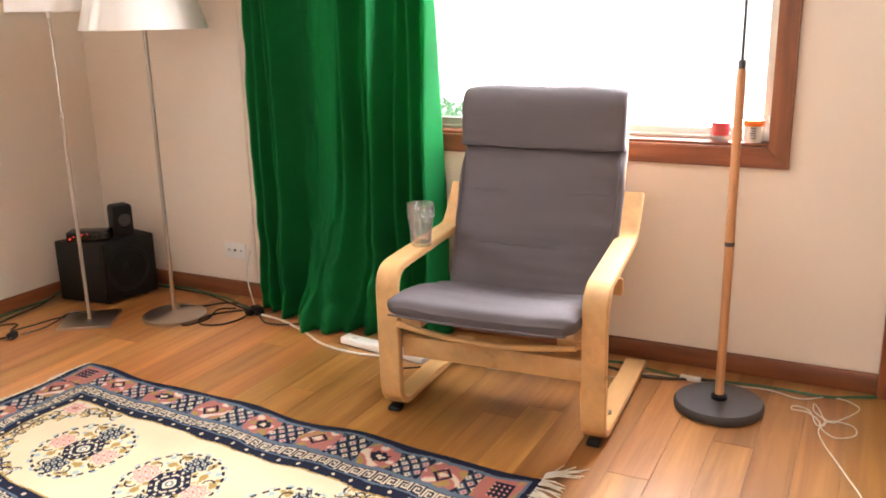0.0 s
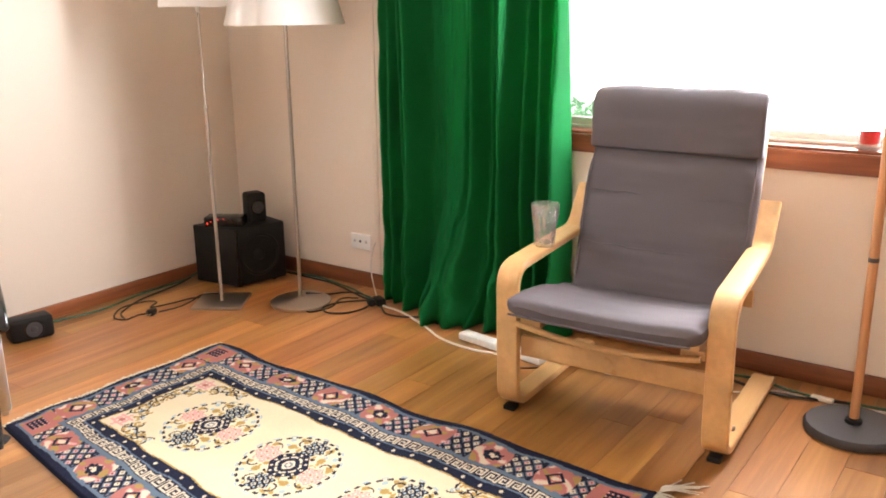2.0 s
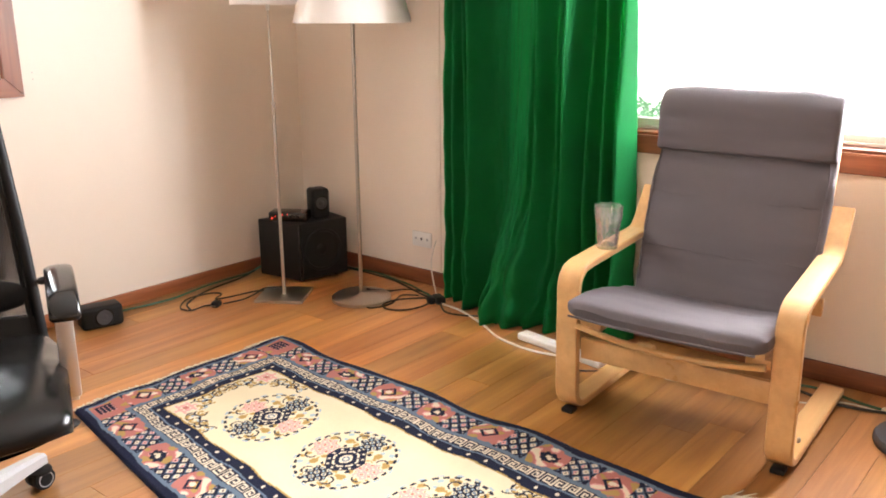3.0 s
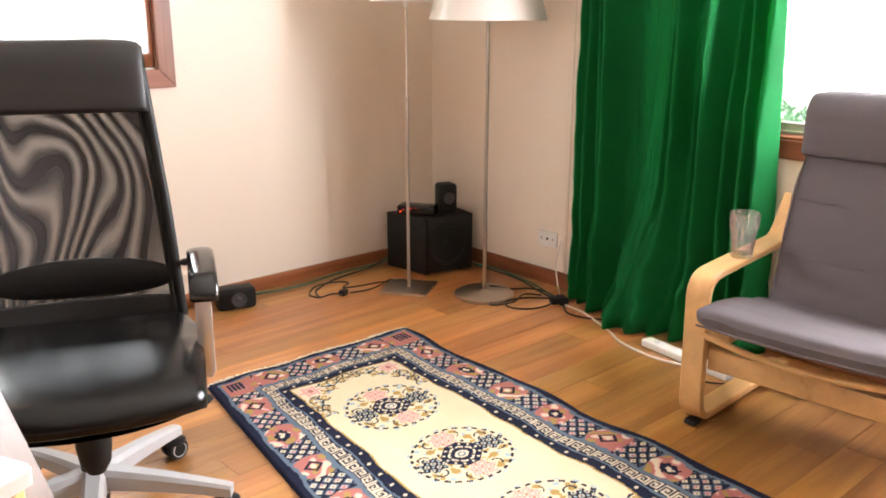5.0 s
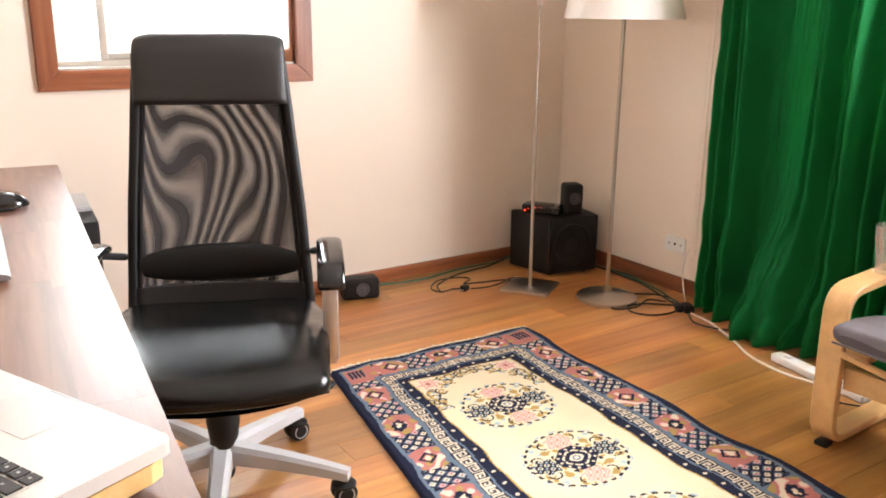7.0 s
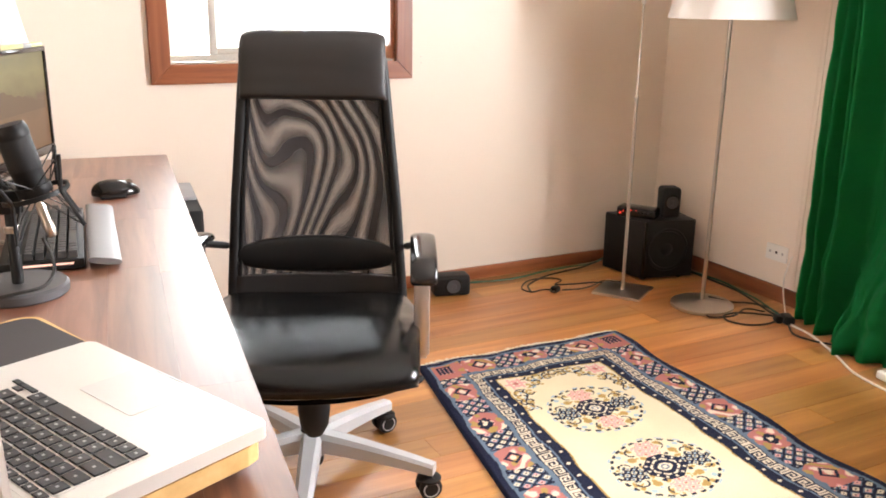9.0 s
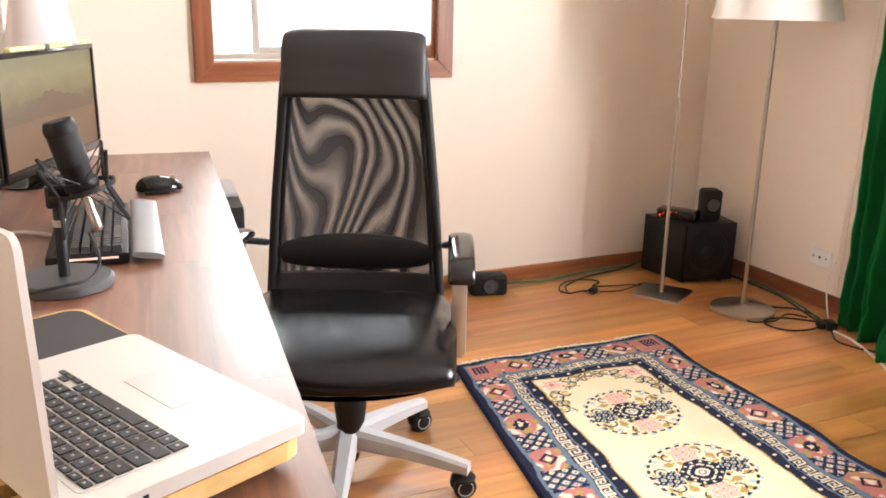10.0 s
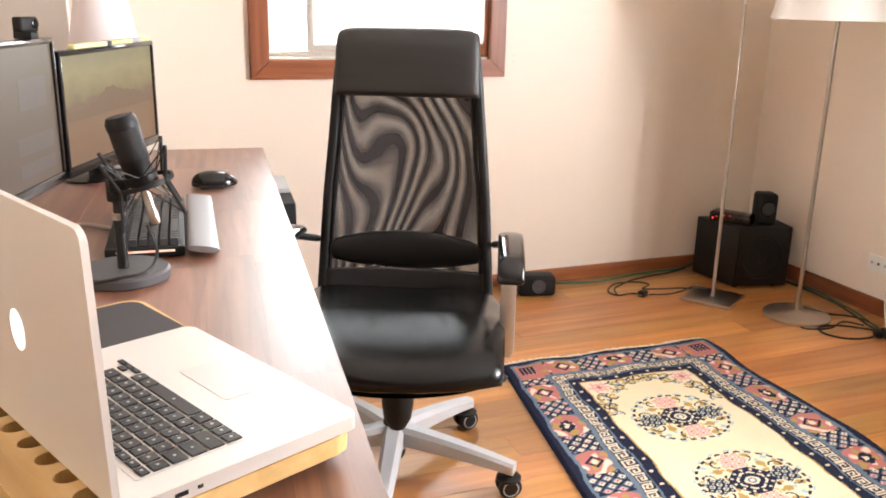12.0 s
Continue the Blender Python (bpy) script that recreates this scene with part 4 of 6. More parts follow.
def office_chair():
    ob = thing("office_chair", "high-backed black leather and mesh swivel chair", "office chair", pose(0.638, 1.993, 0, 0, 0, -25))
    base = part("star_base", bm_lathe([(0.036, 0.075), (0.04, 0.08), (0.04, 0.135), (0.034, 0.14)], 28), GREYPLASTIC, ob, "light grey five-armed base")
    for k in range(5):
        an = radians(-41.7 + 25 + 72 * k)
        arm = bmesh.new()
        rings = []
        for i in range(9):
            s = i / 8
            r = 0.02 + 0.318 * s
            w = 0.028 - 0.010 * s
            zc = 0.118 - 0.020 * s - 0.018 * s * s
            h = 0.026 - 0.012 * s
            rings.append([arm.verts.new((r, a, zc + b)) for a, b in ((-w, -h), (w, -h), (w, h * 0.5), (w * 0.6, h), (-w * 0.6, h), (-w, h * 0.5))])
        for a, b in zip(rings, rings[1:]):
            for j in range(6):
                arm.faces.new((a[j], a[(j + 1) % 6], b[(j + 1) % 6], b[j]))
        arm.faces.new(rings[0][::-1])
        arm.faces.new(rings[-1])
        bmesh.ops.recalc_face_normals(arm, faces=arm.faces)
        part("base_arm", arm, GREYPLASTIC, base, m=pose(0, 0, 0, 0, 0, math.degrees(an)))
        c = new("castor")
        c.parent = ob
        c.matrix_local = pose(0.323 * math.cos(an), 0.323 * math.sin(an), 0, 0, 0, -74 + 20 * math.sin(k * 2.1))
        for sx in (-1, 1):
            part("wheel", bm_lathe([(0.006, -0.010), (0.024, -0.010), (0.030, -0.006), (0.030, 0.006), (0.024, 0.010), (0.006, 0.010)], 28), BLACK_PLASTIC, c, m=pose(0.016 * sx, 0, 0.030, 0, 90, 0))
            part("wheel_ring", bm_lathe([(0.0185, 0), (0.0212, 0), (0.0212, 0.0012), (0.0185, 0.0012), (0.0185, 0)], 28, cap=False), GREYPLASTIC, c, "grey ring on the wheel", m=pose((0.0262 if sx > 0 else -0.0262 - 0.0022), 0, 0.030, 0, 90, 0))
        part("hood", bm_lathe([(0.030, 0.0), (0.0325, 0.003), (0.0325, 0.008), (0.026, 0.013), (0.0, 0.015)], 24), BLACK_PLASTIC, c, m=pose(0, 0, 0.045))
        part("stem", bm_lathe([(0.007, 0.058), (0.007, 0.085)], 12), STEEL, c)
    part("gas_lift", bm_lathe([(0.026, 0.045), (0.03, 0.055), (0.03, 0.15), (0.022, 0.155), (0.022, 0.36)], 24), BLACK_PLASTIC, ob)
    # big tension knob under the seat front
    part("tension_knob", bm_lathe([(0, 0.0), (0.020, 0.004), (0.034, 0.03), (0.040, 0.075), (0.036, 0.115), (0.030, 0.135)], 28), BLACK_PLASTIC, ob, m=pose(0.025, -0.150, 0.205))
    part("tilt_mechanism", bm_box((-0.10, -0.17, 0.345), (0.10, 0.13, 0.395), 0.012), BLACK_PLASTIC, ob)
    lever = part("lever", bm_tube(smooth_path([(0.05, -0.06, 0.352), (0.16, -0.08, 0.342), (0.235, -0.10, 0.336)], 4), 0.006, 8), STEEL, ob, "tilt lever")
    part("lever_grip", bm_lathe([(0, -0.012), (0.022, -0.008), (0.026, 0), (0.022, 0.005), (0, 0.008)], 20), BLACK_PLASTIC, lever, m=pose(0.255, -0.105, 0.336) @ Matrix.Diagonal((1.6, 1, 1, 1)))
    # seat pad: waterfall front
    sp = smooth_path([(0, -0.318, 0.413), (0, -0.302, 0.437), (0, -0.20, 0.456), (0, -0.08, 0.452), (0, 0.05, 0.436), (0, 0.16, 0.426), (0, 0.235, 0.430)], 8)
    seat = [(p.y, p.z) for p in sp]
    w = [0.278 + 0.006 * math.sin(math.pi * i / len(seat)) - 0.12 * max(0, i / len(seat) - 0.7) for i in range(len(seat))]
    pad = bm_pad(seat, w, ends(len(seat), 0.100, 0.6, 6), n=48, power=3.6, rough=0.0016, seed=3, sag=0.016)
    for v in pad.verts:
        # bowed, drooping front lip
        f = max(0.0, min(1.0, (-v.co.y - 0.08) / 0.2)) * (1 - min(1, abs(v.co.x) / 0.285) ** 2)
        v.co.y -= 0.045 * f
        v.co.z -= 0.010 * f
    s = part("seat", pad, BLACK_LEATHER, ob, "creased black leather seat")
    part("seat_pan", bm_box((-0.21, -0.20, 0.378), (0.21, 0.2, 0.398), 0.008), BLACK_PLASTIC, s)
    # back: tapering frame with mesh
    zs = [(0.40, 0.240, 0.230), (0.55, 0.230, 0.240), (0.70, 0.220, 0.252), (0.85, 0.206, 0.262), (1.0, 0.192, 0.268), (1.09, 0.182, 0.272)]
    for sx in (-1, 1):
        p = smooth_path([(sx * h, y, z) for z, h, y in zs], 5)
        part("back_post", bm_tube(p, [0.014] * len(p), 10), BLACK_PLASTIC, ob)
        p2 = smooth_path([(sx * (h - 0.020), y - 0.002, z) for z, h, y in zs[:5]], 5)
        part("cloth_edge", bm_tube(p2, 0.0055, 8), BLACK_PLASTIC, ob)

    def sheet(z_a, z_b, dy, inset, mat, name, bow=0.035, th=0.003, label=""):
        bm = bmesh.new()
        nz, nx = 26, 20
        gr = []
        for j in range(nz + 1):
            z = z_a + (z_b - z_a) * j / nz
            h = np.interp(z, [q[0] for q in zs], [q[1] for q in zs]) - inset
            y = np.interp(z, [q[0] for q in zs], [q[2] for q in zs])
            gr.append([bm.verts.new((h * (2 * i / nx - 1), y + dy + bow * (1 - (2 * i / nx - 1) ** 2), z)) for i in range(nx + 1)])
        for a, b in zip(gr, gr[1:]):
            for i in range(nx):
                bm.faces.new((a[i], a[i + 1], b[i + 1], b[i]))
        o = part(name, bm, mat, ob, label)
        m = o.modifiers.new("thickness", "SOLIDIFY")
        m.thickness = th
        return o
    sheet(0.475, 1.0, -0.005, 0.004, MESHCLOTH, "mesh_panel", label="see-through black mesh with moire bands painted into its transparency")
    sheet(0.395, 0.495, -0.010, 0.010, MATTE_LEATHER, "lower_panel", bow=0.03, th=0.022)
    # lumbar cushion: a lens shape
    lum = bmesh.new()
    rings = []
    for j in range(13):
        an = -math.pi / 2 + math.pi * j / 12
        rings.append([lum.verts.new((0.226 * math.cos(t), 0.236 + 0.030 * math.sin(t) ** 2 - 0.022 * math.cos(an) * math.sin(t), 0.552 + 0.054 * math.sin(an) * math.sin(t) ** 0.8)) for t in [math.pi * i / 24 for i in range(25)]])
    for a, b in zip(rings, rings[1:]):
        for i in range(24):
            lum.faces.new((a[i], a[i + 1], b[i + 1], b[i]))
    bmesh.ops.remove_doubles(lum, verts=lum.verts, dist=0.0004)
    bmesh.ops.recalc_face_normals(lum, faces=lum.faces)
    lo = part("lumbar_cushion", lum, BLACK_PLASTIC, ob, "dark fabric lumbar cushion")
    lo.modifiers.new("thickness", "SOLIDIFY").thickness = 0.01
    # headrest
    hp = smooth_path([(0, 0.250, 0.985), (0, 0.250, 1.01), (0, 0.255, 1.070), (0, 0.262, 1.110), (0, 0.28, 1.131), (0, 0.30, 1.129)], 7)
    head = [(p.y, p.z) for p in hp]
    part("headrest", bm_pad(head, [0.196 - 0.006 * i / len(head) - (0.014 if i > len(head) - 5 else 0) for i in range(len(head))], ends(len(head), 0.062, 0.5, 5), n=44, power=5.0, rough=0.003, seed=8), MATTE_LEATHER, ob, "black leather headrest")
    # arms
    for sx in (-1, 1):
        arm = part("arm_post", bm_box((sx * 0.288 - 0.019, -0.105, 0.396), (sx * 0.288 + 0.019, -0.07, 0.615), 0.006), ALU, ob, "brushed silver arm post")
        part("arm_bracket", bm_box((min(sx * 0.15, sx * 0.301), -0.10, 0.386), (max(sx * 0.15, sx * 0.301), -0.06, 0.398), 0.004), ALU, arm)
        ap = smooth_path([(0, -0.122, 0.585), (0, -0.118, 0.602), (0, -0.100, 0.622), (0, -0.06, 0.634), (0, 0.05, 0.640), (0, 0.13, 0.636), (0, 0.16, 0.622)], 6)
        a2 = [(p.y, p.z) for p in ap]
        part("arm_pad", bm_pad(a2, ends(len(a2), 0.033, 0.8, 3), ends(len(a2), 0.024, 0.7, 3), n=20, power=3.0), BLACK_GLOSS, arm, "glossy black arm pad", m=pose(sx * 0.292, 0, 0))
        part("back_link", bm_tube([(sx * 0.285, 0.12, 0.620), (sx * 0.25, 0.245, 0.58)], 0.010, 8), BLACK_PLASTIC, ob)
    return ob


office_chair()

# ---- floor lamps ----


def shade_mesh(r0, r1, z0, z1):
    return bm_lathe([(r0, z0), (r0 + 0.002, z0), (r0 + 0.002, z0 + 0.008), (r1 + 0.002, z1 - 0.008), (r1 + 0.002, z1), (r1, z1), (r1 - 0.001, z1 - 0.008), (r0 - 0.001, z0 + 0.008), (r0, z0)], 64, cap=False)


def shade_spider(ob, r, z):
    for k in range(3):
        a = 2 * math.pi * k / 3 + 0.4
        part("shade_arm", bm_tube([(0, 0, z), (r * math.cos(a), r * math.sin(a), z)], 0.002, 6), STEEL, ob)


la = thing("floor_lamp", "slim nickel floor lamp on a square plate with a white shade", "floor lamp", pose(2.404, 2.897, 0, 0, 0, 33.8), group="floor lamps in the corner")
part("base_plate", bm_box((-0.108, -0.108, 0), (0.108, 0.108, 0.012), 0.002), STEEL, la)
part("pole", bm_lathe([(0.010, 0.012), (0.0075, 0.02), (0.0072, 0.85), (0.0072, 0.86), (0.0045, 0.865), (0.0045, 1.40)], 16), STEEL, la)
part("pole_knob", bm_lathe([(0.006, 0), (0.010, 0.004), (0.010, 0.012), (0.006, 0.016)], 16), STEEL, la, m=pose(0, 0, 0.855))
part("switch", bm_box((-0.008, -0.008, 1.245), (0.008, 0.008, 1.275), 0.004), WHITE_PLASTIC, la)
part("shade", shade_mesh(0.152, 0.135, 1.268, 1.50), SHADE, la, "off-white cloth shade")
shade_spider(la, 0.146, 1.34)

lb = thing("floor_lamp", "nickel floor lamp on a round foot with a wide white shade", "floor lamp", pose(2.593, 2.596, 0), group="floor lamps in the corner")
part("base_plate", bm_lathe([(0.13, 0), (0.132, 0.004), (0.132, 0.014), (0.122, 0.020), (0.02, 0.026), (0.012, 0.032)], 56), STEEL, lb)
part("pole", bm_lathe([(0.0085, 0.03), (0.008, 1.33)], 16), STEEL, lb)
part("shade", shade_mesh(0.240, 0.178, 1.194, 1.43), SHADE, lb, "wide off-white cone shade")
shade_spider(lb, 0.202, 1.335)

lc = thing("reading_lamp", "wooden-poled floor lamp with a dark round metal foot", "floor lamp", pose(2.630, 0.347, 0))
part("base_plate", bm_lathe([(0.128, 0), (0.136, 0.003), (0.138, 0.010), (0.138, 0.022), (0.132, 0.030), (0.03, 0.033), (0.022, 0.034)], 64), DARK_METAL, lc)
part("collar", bm_lathe([(0.024, 0.033), (0.025, 0.036), (0.024, 0.046), (0.016, 0.050)], 28), BLACK_PLASTIC, lc)
part("lower_pole", bm_lathe([(0.0138, 0.045), (0.0138, 0.535)], 20), POLEWOOD, lc, "turned pale wooden pole")
part("joint_ring", bm_lathe([(0.0142, 0.534), (0.0147, 0.536), (0.0147, 0.545), (0.0142, 0.547)], 20), DARK_METAL, lc)
part("upper_pole", bm_lathe([(0.0138, 0.546), (0.0135, 1.03), (0.012, 1.055), (0.010, 1.062)], 20), POLEWOOD, lc, "turned pale wooden pole")
part("end_cap", bm_lathe([(0.011, 1.060), (0.011, 1.082), (0.006, 1.086)], 16), DARK_METAL, lc)
part("rod", bm_lathe([(0.0045, 1.08), (0.0045, 1.62)], 12), DARK_METAL, lc)

# ---- loudspeakers ----
sw = thing("subwoofer", "black box subwoofer on the floor in the corner", "loudspeaker", pose(2.575, 2.985, 0, 0, 0, -13))
for x in (0.03, 0.215):
    for y in (0.03, 0.20):
        part("rubber_foot", bm_lathe([(0.012, 0), (0.014, 0.01)], 14), BLACK_PLASTIC, sw, m=pose(x, y, 0))
cab = bm_box((0, 0.0, 0.01), (0.268, 0.235, 0.284), 0.006)
for v in cab.verts:
    # the cabinet widens towards its back
    if v.co.y > 0.12 and v.co.x < 0.13:
        v.co.x -= 0.085
part("cabinet", cab, BLACK_PLASTIC, sw)
dr = part("woofer_surround", bm_lathe([(0.098, 0), (0.104, 0.006), (0.100, 0.012), (0.090, 0.010), (0.086, 0.002)], 48, cap=False), BLACK_PLASTIC, sw, m=pose(0.125, -0.001, 0.148, 90, 0, 0))
part("cone", bm_lathe([(0.088, 0.004), (0.03, -0.018 + 0.02), (0.026, 0.006), (0, 0.012)], 40, cap=False), BLACK_PLASTIC, dr)
part("front_trim", bm_box((0.004, -0.008, 0.012), (0.018, 0.004, 0.282), 0.003), BLACK_GLOSS, sw)


def satellite(name, label, m, w=0.088, h=0.145, d=0.09):
    ob = thing(name, label, "loudspeaker", m, group="satellite loudspeakers")
    part("shell", bm_box((-w / 2, 0, 0), (w / 2, d, h), 0.017, 4), BLACK_PLASTIC, ob)
    g = part("grille_ring", bm_lathe([(w * 0.40, 0), (w * 0.41, 0.003), (w * 0.36, 0.004), (w * 0.34, 0.001)], 36, cap=False), BLACK_GLOSS, ob, m=pose(0, 0.0005, h * 0.53, 90, 0, 0))
    part("cone", bm_lathe([(w * 0.34, 0.002), (w * 0.14, 0.0005), (w * 0.12, 0.004), (0, 0.007)], 30, cap=False), DARK_METAL, g)
    return ob


satellite("satellite_speaker", "small black speaker standing on the subwoofer", pose(2.735, 2.985, 0.284, 0, 0, -20))
satellite("satellite_speaker", "small black speaker lying on the floor by the baseboard", pose(1.595, 3.175, 0.046, 0, 0, 0) @ pose(0, 0, 0.0, 0, 0, -14) @ pose(0, 0, 0, 0, 90, 0) @ pose(0, 0, 0), w=0.092, h=0.165)
ctl = thing("control_box", "black amplifier box with red indicator lights", "amplifier", pose(2.545, 3.150, 0.284, 0, 0, -58))
part("case", bm_box((0.0, -0.005, 0.0), (0.185, 0.085, 0.045), 0.008, 3), BLACK_GLOSS, ctl)
RED = bpy.data.materials.new("red_indicator")
RED.use_nodes = True
_b = RED.node_tree.nodes["Principled BSDF"]
_b.inputs["Base Color"].default_value, _b.inputs["Emission Color"].default_value, _b.inputs["Emission Strength"].default_value = (0.8, 0.03, 0.02, 1), (1, 0.05, 0.03, 1), 2.5
for x, z, r in ((0.018, 0.016, 0.0042), (0.035, 0.026, 0.0022), (0.07, 0.034, 0.0028), (0.095, 0.036, 0.0016)):
    part("indicator", bm_lathe([(r, 0), (r, 0.002), (0, 0.003)], 12), RED, ctl, "glowing red light", m=pose(x, -0.0045, z, 90, 0, 0))
for x in (0.11, 0.128, 0.146):
    part("knob", bm_lathe([(0.006, 0), (0.006, 0.005), (0, 0.006)], 14), BLACK_PLASTIC, ctl, m=pose(x, -0.0045, 0.026, 90, 0, 0))

# ---- wall outlet ----
ot = thing("wall_outlet", "cream plastic double wall outlet above the baseboard", "outlet", pose(WX, 2.534, 0.213))
part("plate", bm_box((-0.008, -0.058, -0.036), (0, 0.058, 0.036), 0.003), WHITE_PLASTIC, ot)
for y in (-0.034, 0.034, 0.0):
    part("socket", bm_lathe([(0.006, 0), (0.006, 0.002), (0, 0.002)], 12), BLACK_PLASTIC if y == 0 else GREYPLASTIC, ot, m=pose(-0.0075, y, 0.002, 0, -90, 0))
# old screw holes by the small window and on the wall
for x, y, z in ((1.604, WY, 0.995), (1.604, WY, 1.02)):
    part("screw_hole", bm_lathe([(0.003, 0), (0.003, 0.0012), (0, 0.0016)], 10), SASH, w2, m=pose(x, y, z, 90, 0, 0))

# ---- cables ----


def cable(pts, r, mat, label, n=8, name="cable"):
    solid(name, bm_tube(smooth_path([(p[0], p[1], (p[2] if len(p) > 2 else 0) + r) for p in pts], n), r, 8), mat, label, "cable")


cable([(1.66, 3.27), (1.82, 3.285), (1.95, 3.262), (2.062, 3.256), (2.15, 3.27), (2.25, 3.29), (2.4, 3.30), (2.52, 3.30), (2.60, 3.28, 0.03)], 0.0045, CABLE_GREEN, "green cable lying along the baseboard", 10)
cable([(2.02, 3.06), (2.05, 3.13), (2.10, 3.17), (2.2, 3.22), (2.3, 3.245), (2.45, 3.27), (2.53, 3.26, 0.02)], 0.004, CABLE_BLACK, "black cable on the floor near the subwoofer", 10)
cable([(2.13, 3.03), (2.09, 3.06), (2.02, 3.055), (2.01, 3.12), (2.10, 3.20), (2.21, 3.19), (2.24, 3.14), (2.18, 3.10), (2.26, 3.07), (2.36, 3.05), (2.42, 3.00)], 0.0035, CABLE_BLACK, "black lamp lead curled on the floor", 10)
cable([(2.16, 3.02), (2.25, 3.00), (2.34, 3.02), (2.40, 3.03, 0.008), (2.455, 2.972, 0.012)], 0.0035, CABLE_BLACK, "black lamp lead running to the square foot", 10)
pl = thing("power_plug", "black power plug lying on the floor", "plug", pose(2.125, 3.02, 0, 0, 0, 25))
part("plug_body", bm_box((-0.022, -0.016, 0), (0.022, 0.016, 0.026), 0.007, 3), BLACK_PLASTIC, pl)
for y in (-0.007, 0.007):
    part("pin", bm_box((-0.038, y - 0.003, 0.010), (-0.020, y + 0.003, 0.012)), STEEL, pl)
cable([(2.65, 2.62, 0.022), (2.72, 2.55, 0.01), (2.80, 2.53), (2.83, 2.46), (2.80, 2.36), (2.70, 2.31), (2.60, 2.33), (2.555, 2.40), (2.59, 2.46), (2.68, 2.45), (2.76, 2.38), (2.77, 2.31, 0.01)], 0.004, CABLE_BLACK, "black lamp lead looped beside the round foot", 10)
cable([(2.55, 2.55, 0.0), (2.52, 2.47), (2.62, 2.44), (2.73, 2.48), (2.78, 2.42)], 0.0035, CABLE_BLACK, "thin black lead on the floorboards", 10)
cable([(2.87, 3.1, 0.0), (2.90, 2.95), (2.915, 2.80), (2.89, 2.66), (2.87, 2.55), (2.83, 2.44), (2.79, 2.34), (2.775, 2.30)], 0.0045, CABLE_GREEN, "green cable along the wall by the curtain", 10)
cable([(2.89, 3.0, 0.0), (2.885, 2.72), (2.86, 2.6), (2.80, 2.42), (2.775, 2.30)], 0.004, CABLE_BLACK, "black cable running beside the green one", 10)
cable([(2.765, 2.30, 0.004), (2.75, 2.24), (2.735, 2.15), (2.685, 2.03), (2.64, 1.94), (2.58, 1.84), (2.553, 1.74), (2.545, 1.64), (2.56, 1.56), (2.565, 1.50)], 0.0046, CABLE_WHITE, "thick white extension lead on the floor", 10)
cable([(2.93, 2.44, 0.22), (2.90, 2.43, 0.19), (2.87, 2.42, 0.13), (2.845, 2.39, 0.07), (2.80, 2.33, 0.012), (2.775, 2.30)], 0.003, CABLE_WHITE, "thin white lead hanging down the wall", 10)
cable([(2.74, 2.26, 0.0), (2.68, 2.18), (2.69, 2.10), (2.73, 2.02), (2.70, 1.93)], 0.004, CABLE_BLACK, "black lead trailing under the curtain", 10)
cable([(2.56, 1.52), (2.50, 1.50), (2.49, 1.44), (2.53, 1.37), (2.62, 1.30), (2.72, 1.22)], 0.003, CABLE_BLACK, "thin black lead beside the power strip", 10)
cn = thing("cable_connector", "black lump of joined plugs on the floor", "plug", pose(2.765, 2.290, 0, 0, 0, 60))
part("plug_body", bm_box((-0.035, -0.022, 0), (0.035, 0.022, 0.034), 0.010, 3), BLACK_PLASTIC, cn)
part("plug_body", bm_box((-0.02, 0.02, 0), (0.03, 0.05, 0.03), 0.009, 3), BLACK_PLASTIC, cn)
ps = thing("power_strip", "white plastic power strip under the curtain edge", "power strip", pose(2.611, 1.577, 0, 0, 0, -9))
part("strip_body", bm_box((-0.028, -0.21, 0.0), (0.028, 0.19, 0.028), 0.007, 3), WHITE_PLASTIC, ps)
for y in (-0.16, -0.09, -0.02, 0.05):
    part("socket_face", bm_lathe([(0.020, 0), (0.020, 0.002), (0.017, 0.003), (0, 0.003)], 24), WHITE_PLASTIC, ps, m=pose(0, y, 0.028))
part("rocker_switch", bm_box((-0.010, 0.12, 0.028), (0.010, 0.145, 0.033), 0.002), WHITE_PLASTIC, ps)
# leads behind the armchair towards the reading lamp
cable([(2.70, 1.2), (2.78, 0.95), (2.84, 0.80), (2.86, 0.70), (2.83, 0.58), (2.82, 0.48), (2.835, 0.36), (2.85, 0.2), (2.845, 0.05), (2.88, -0.04), (2.925, -0.15)], 0.0045, CABLE_GREEN, "green cable along the wall behind the armchair", 10)
cable([(2.62, 1.15), (2.66, 0.9), (2.72, 0.72), (2.80, 0.62), (2.805, 0.52), (2.80, 0.44), (2.815, 0.34), (2.83, 0.22), (2.80, 0.12), (2.85, 0.04), (2.845, -0.02)], 0.0025, CABLE_WHITE, "thin white lead behind the reading lamp", 10)
cable([(2.74, 1.0), (2.80, 0.78), (2.77, 0.66), (2.78, 0.56), (2.81, 0.46), (2.83, 0.40)], 0.005, CABLE_BLACK, "black lead behind the armchair", 10)
aj = thing("cable_joiner", "small white plastic lead connector on the floor", "plug", pose(2.808, 0.47, 0, 0, 0, 85))
part("joiner_body", bm_box((-0.035, -0.010, 0.0), (0.035, 0.010, 0.016), 0.004), WHITE_PLASTIC, aj)
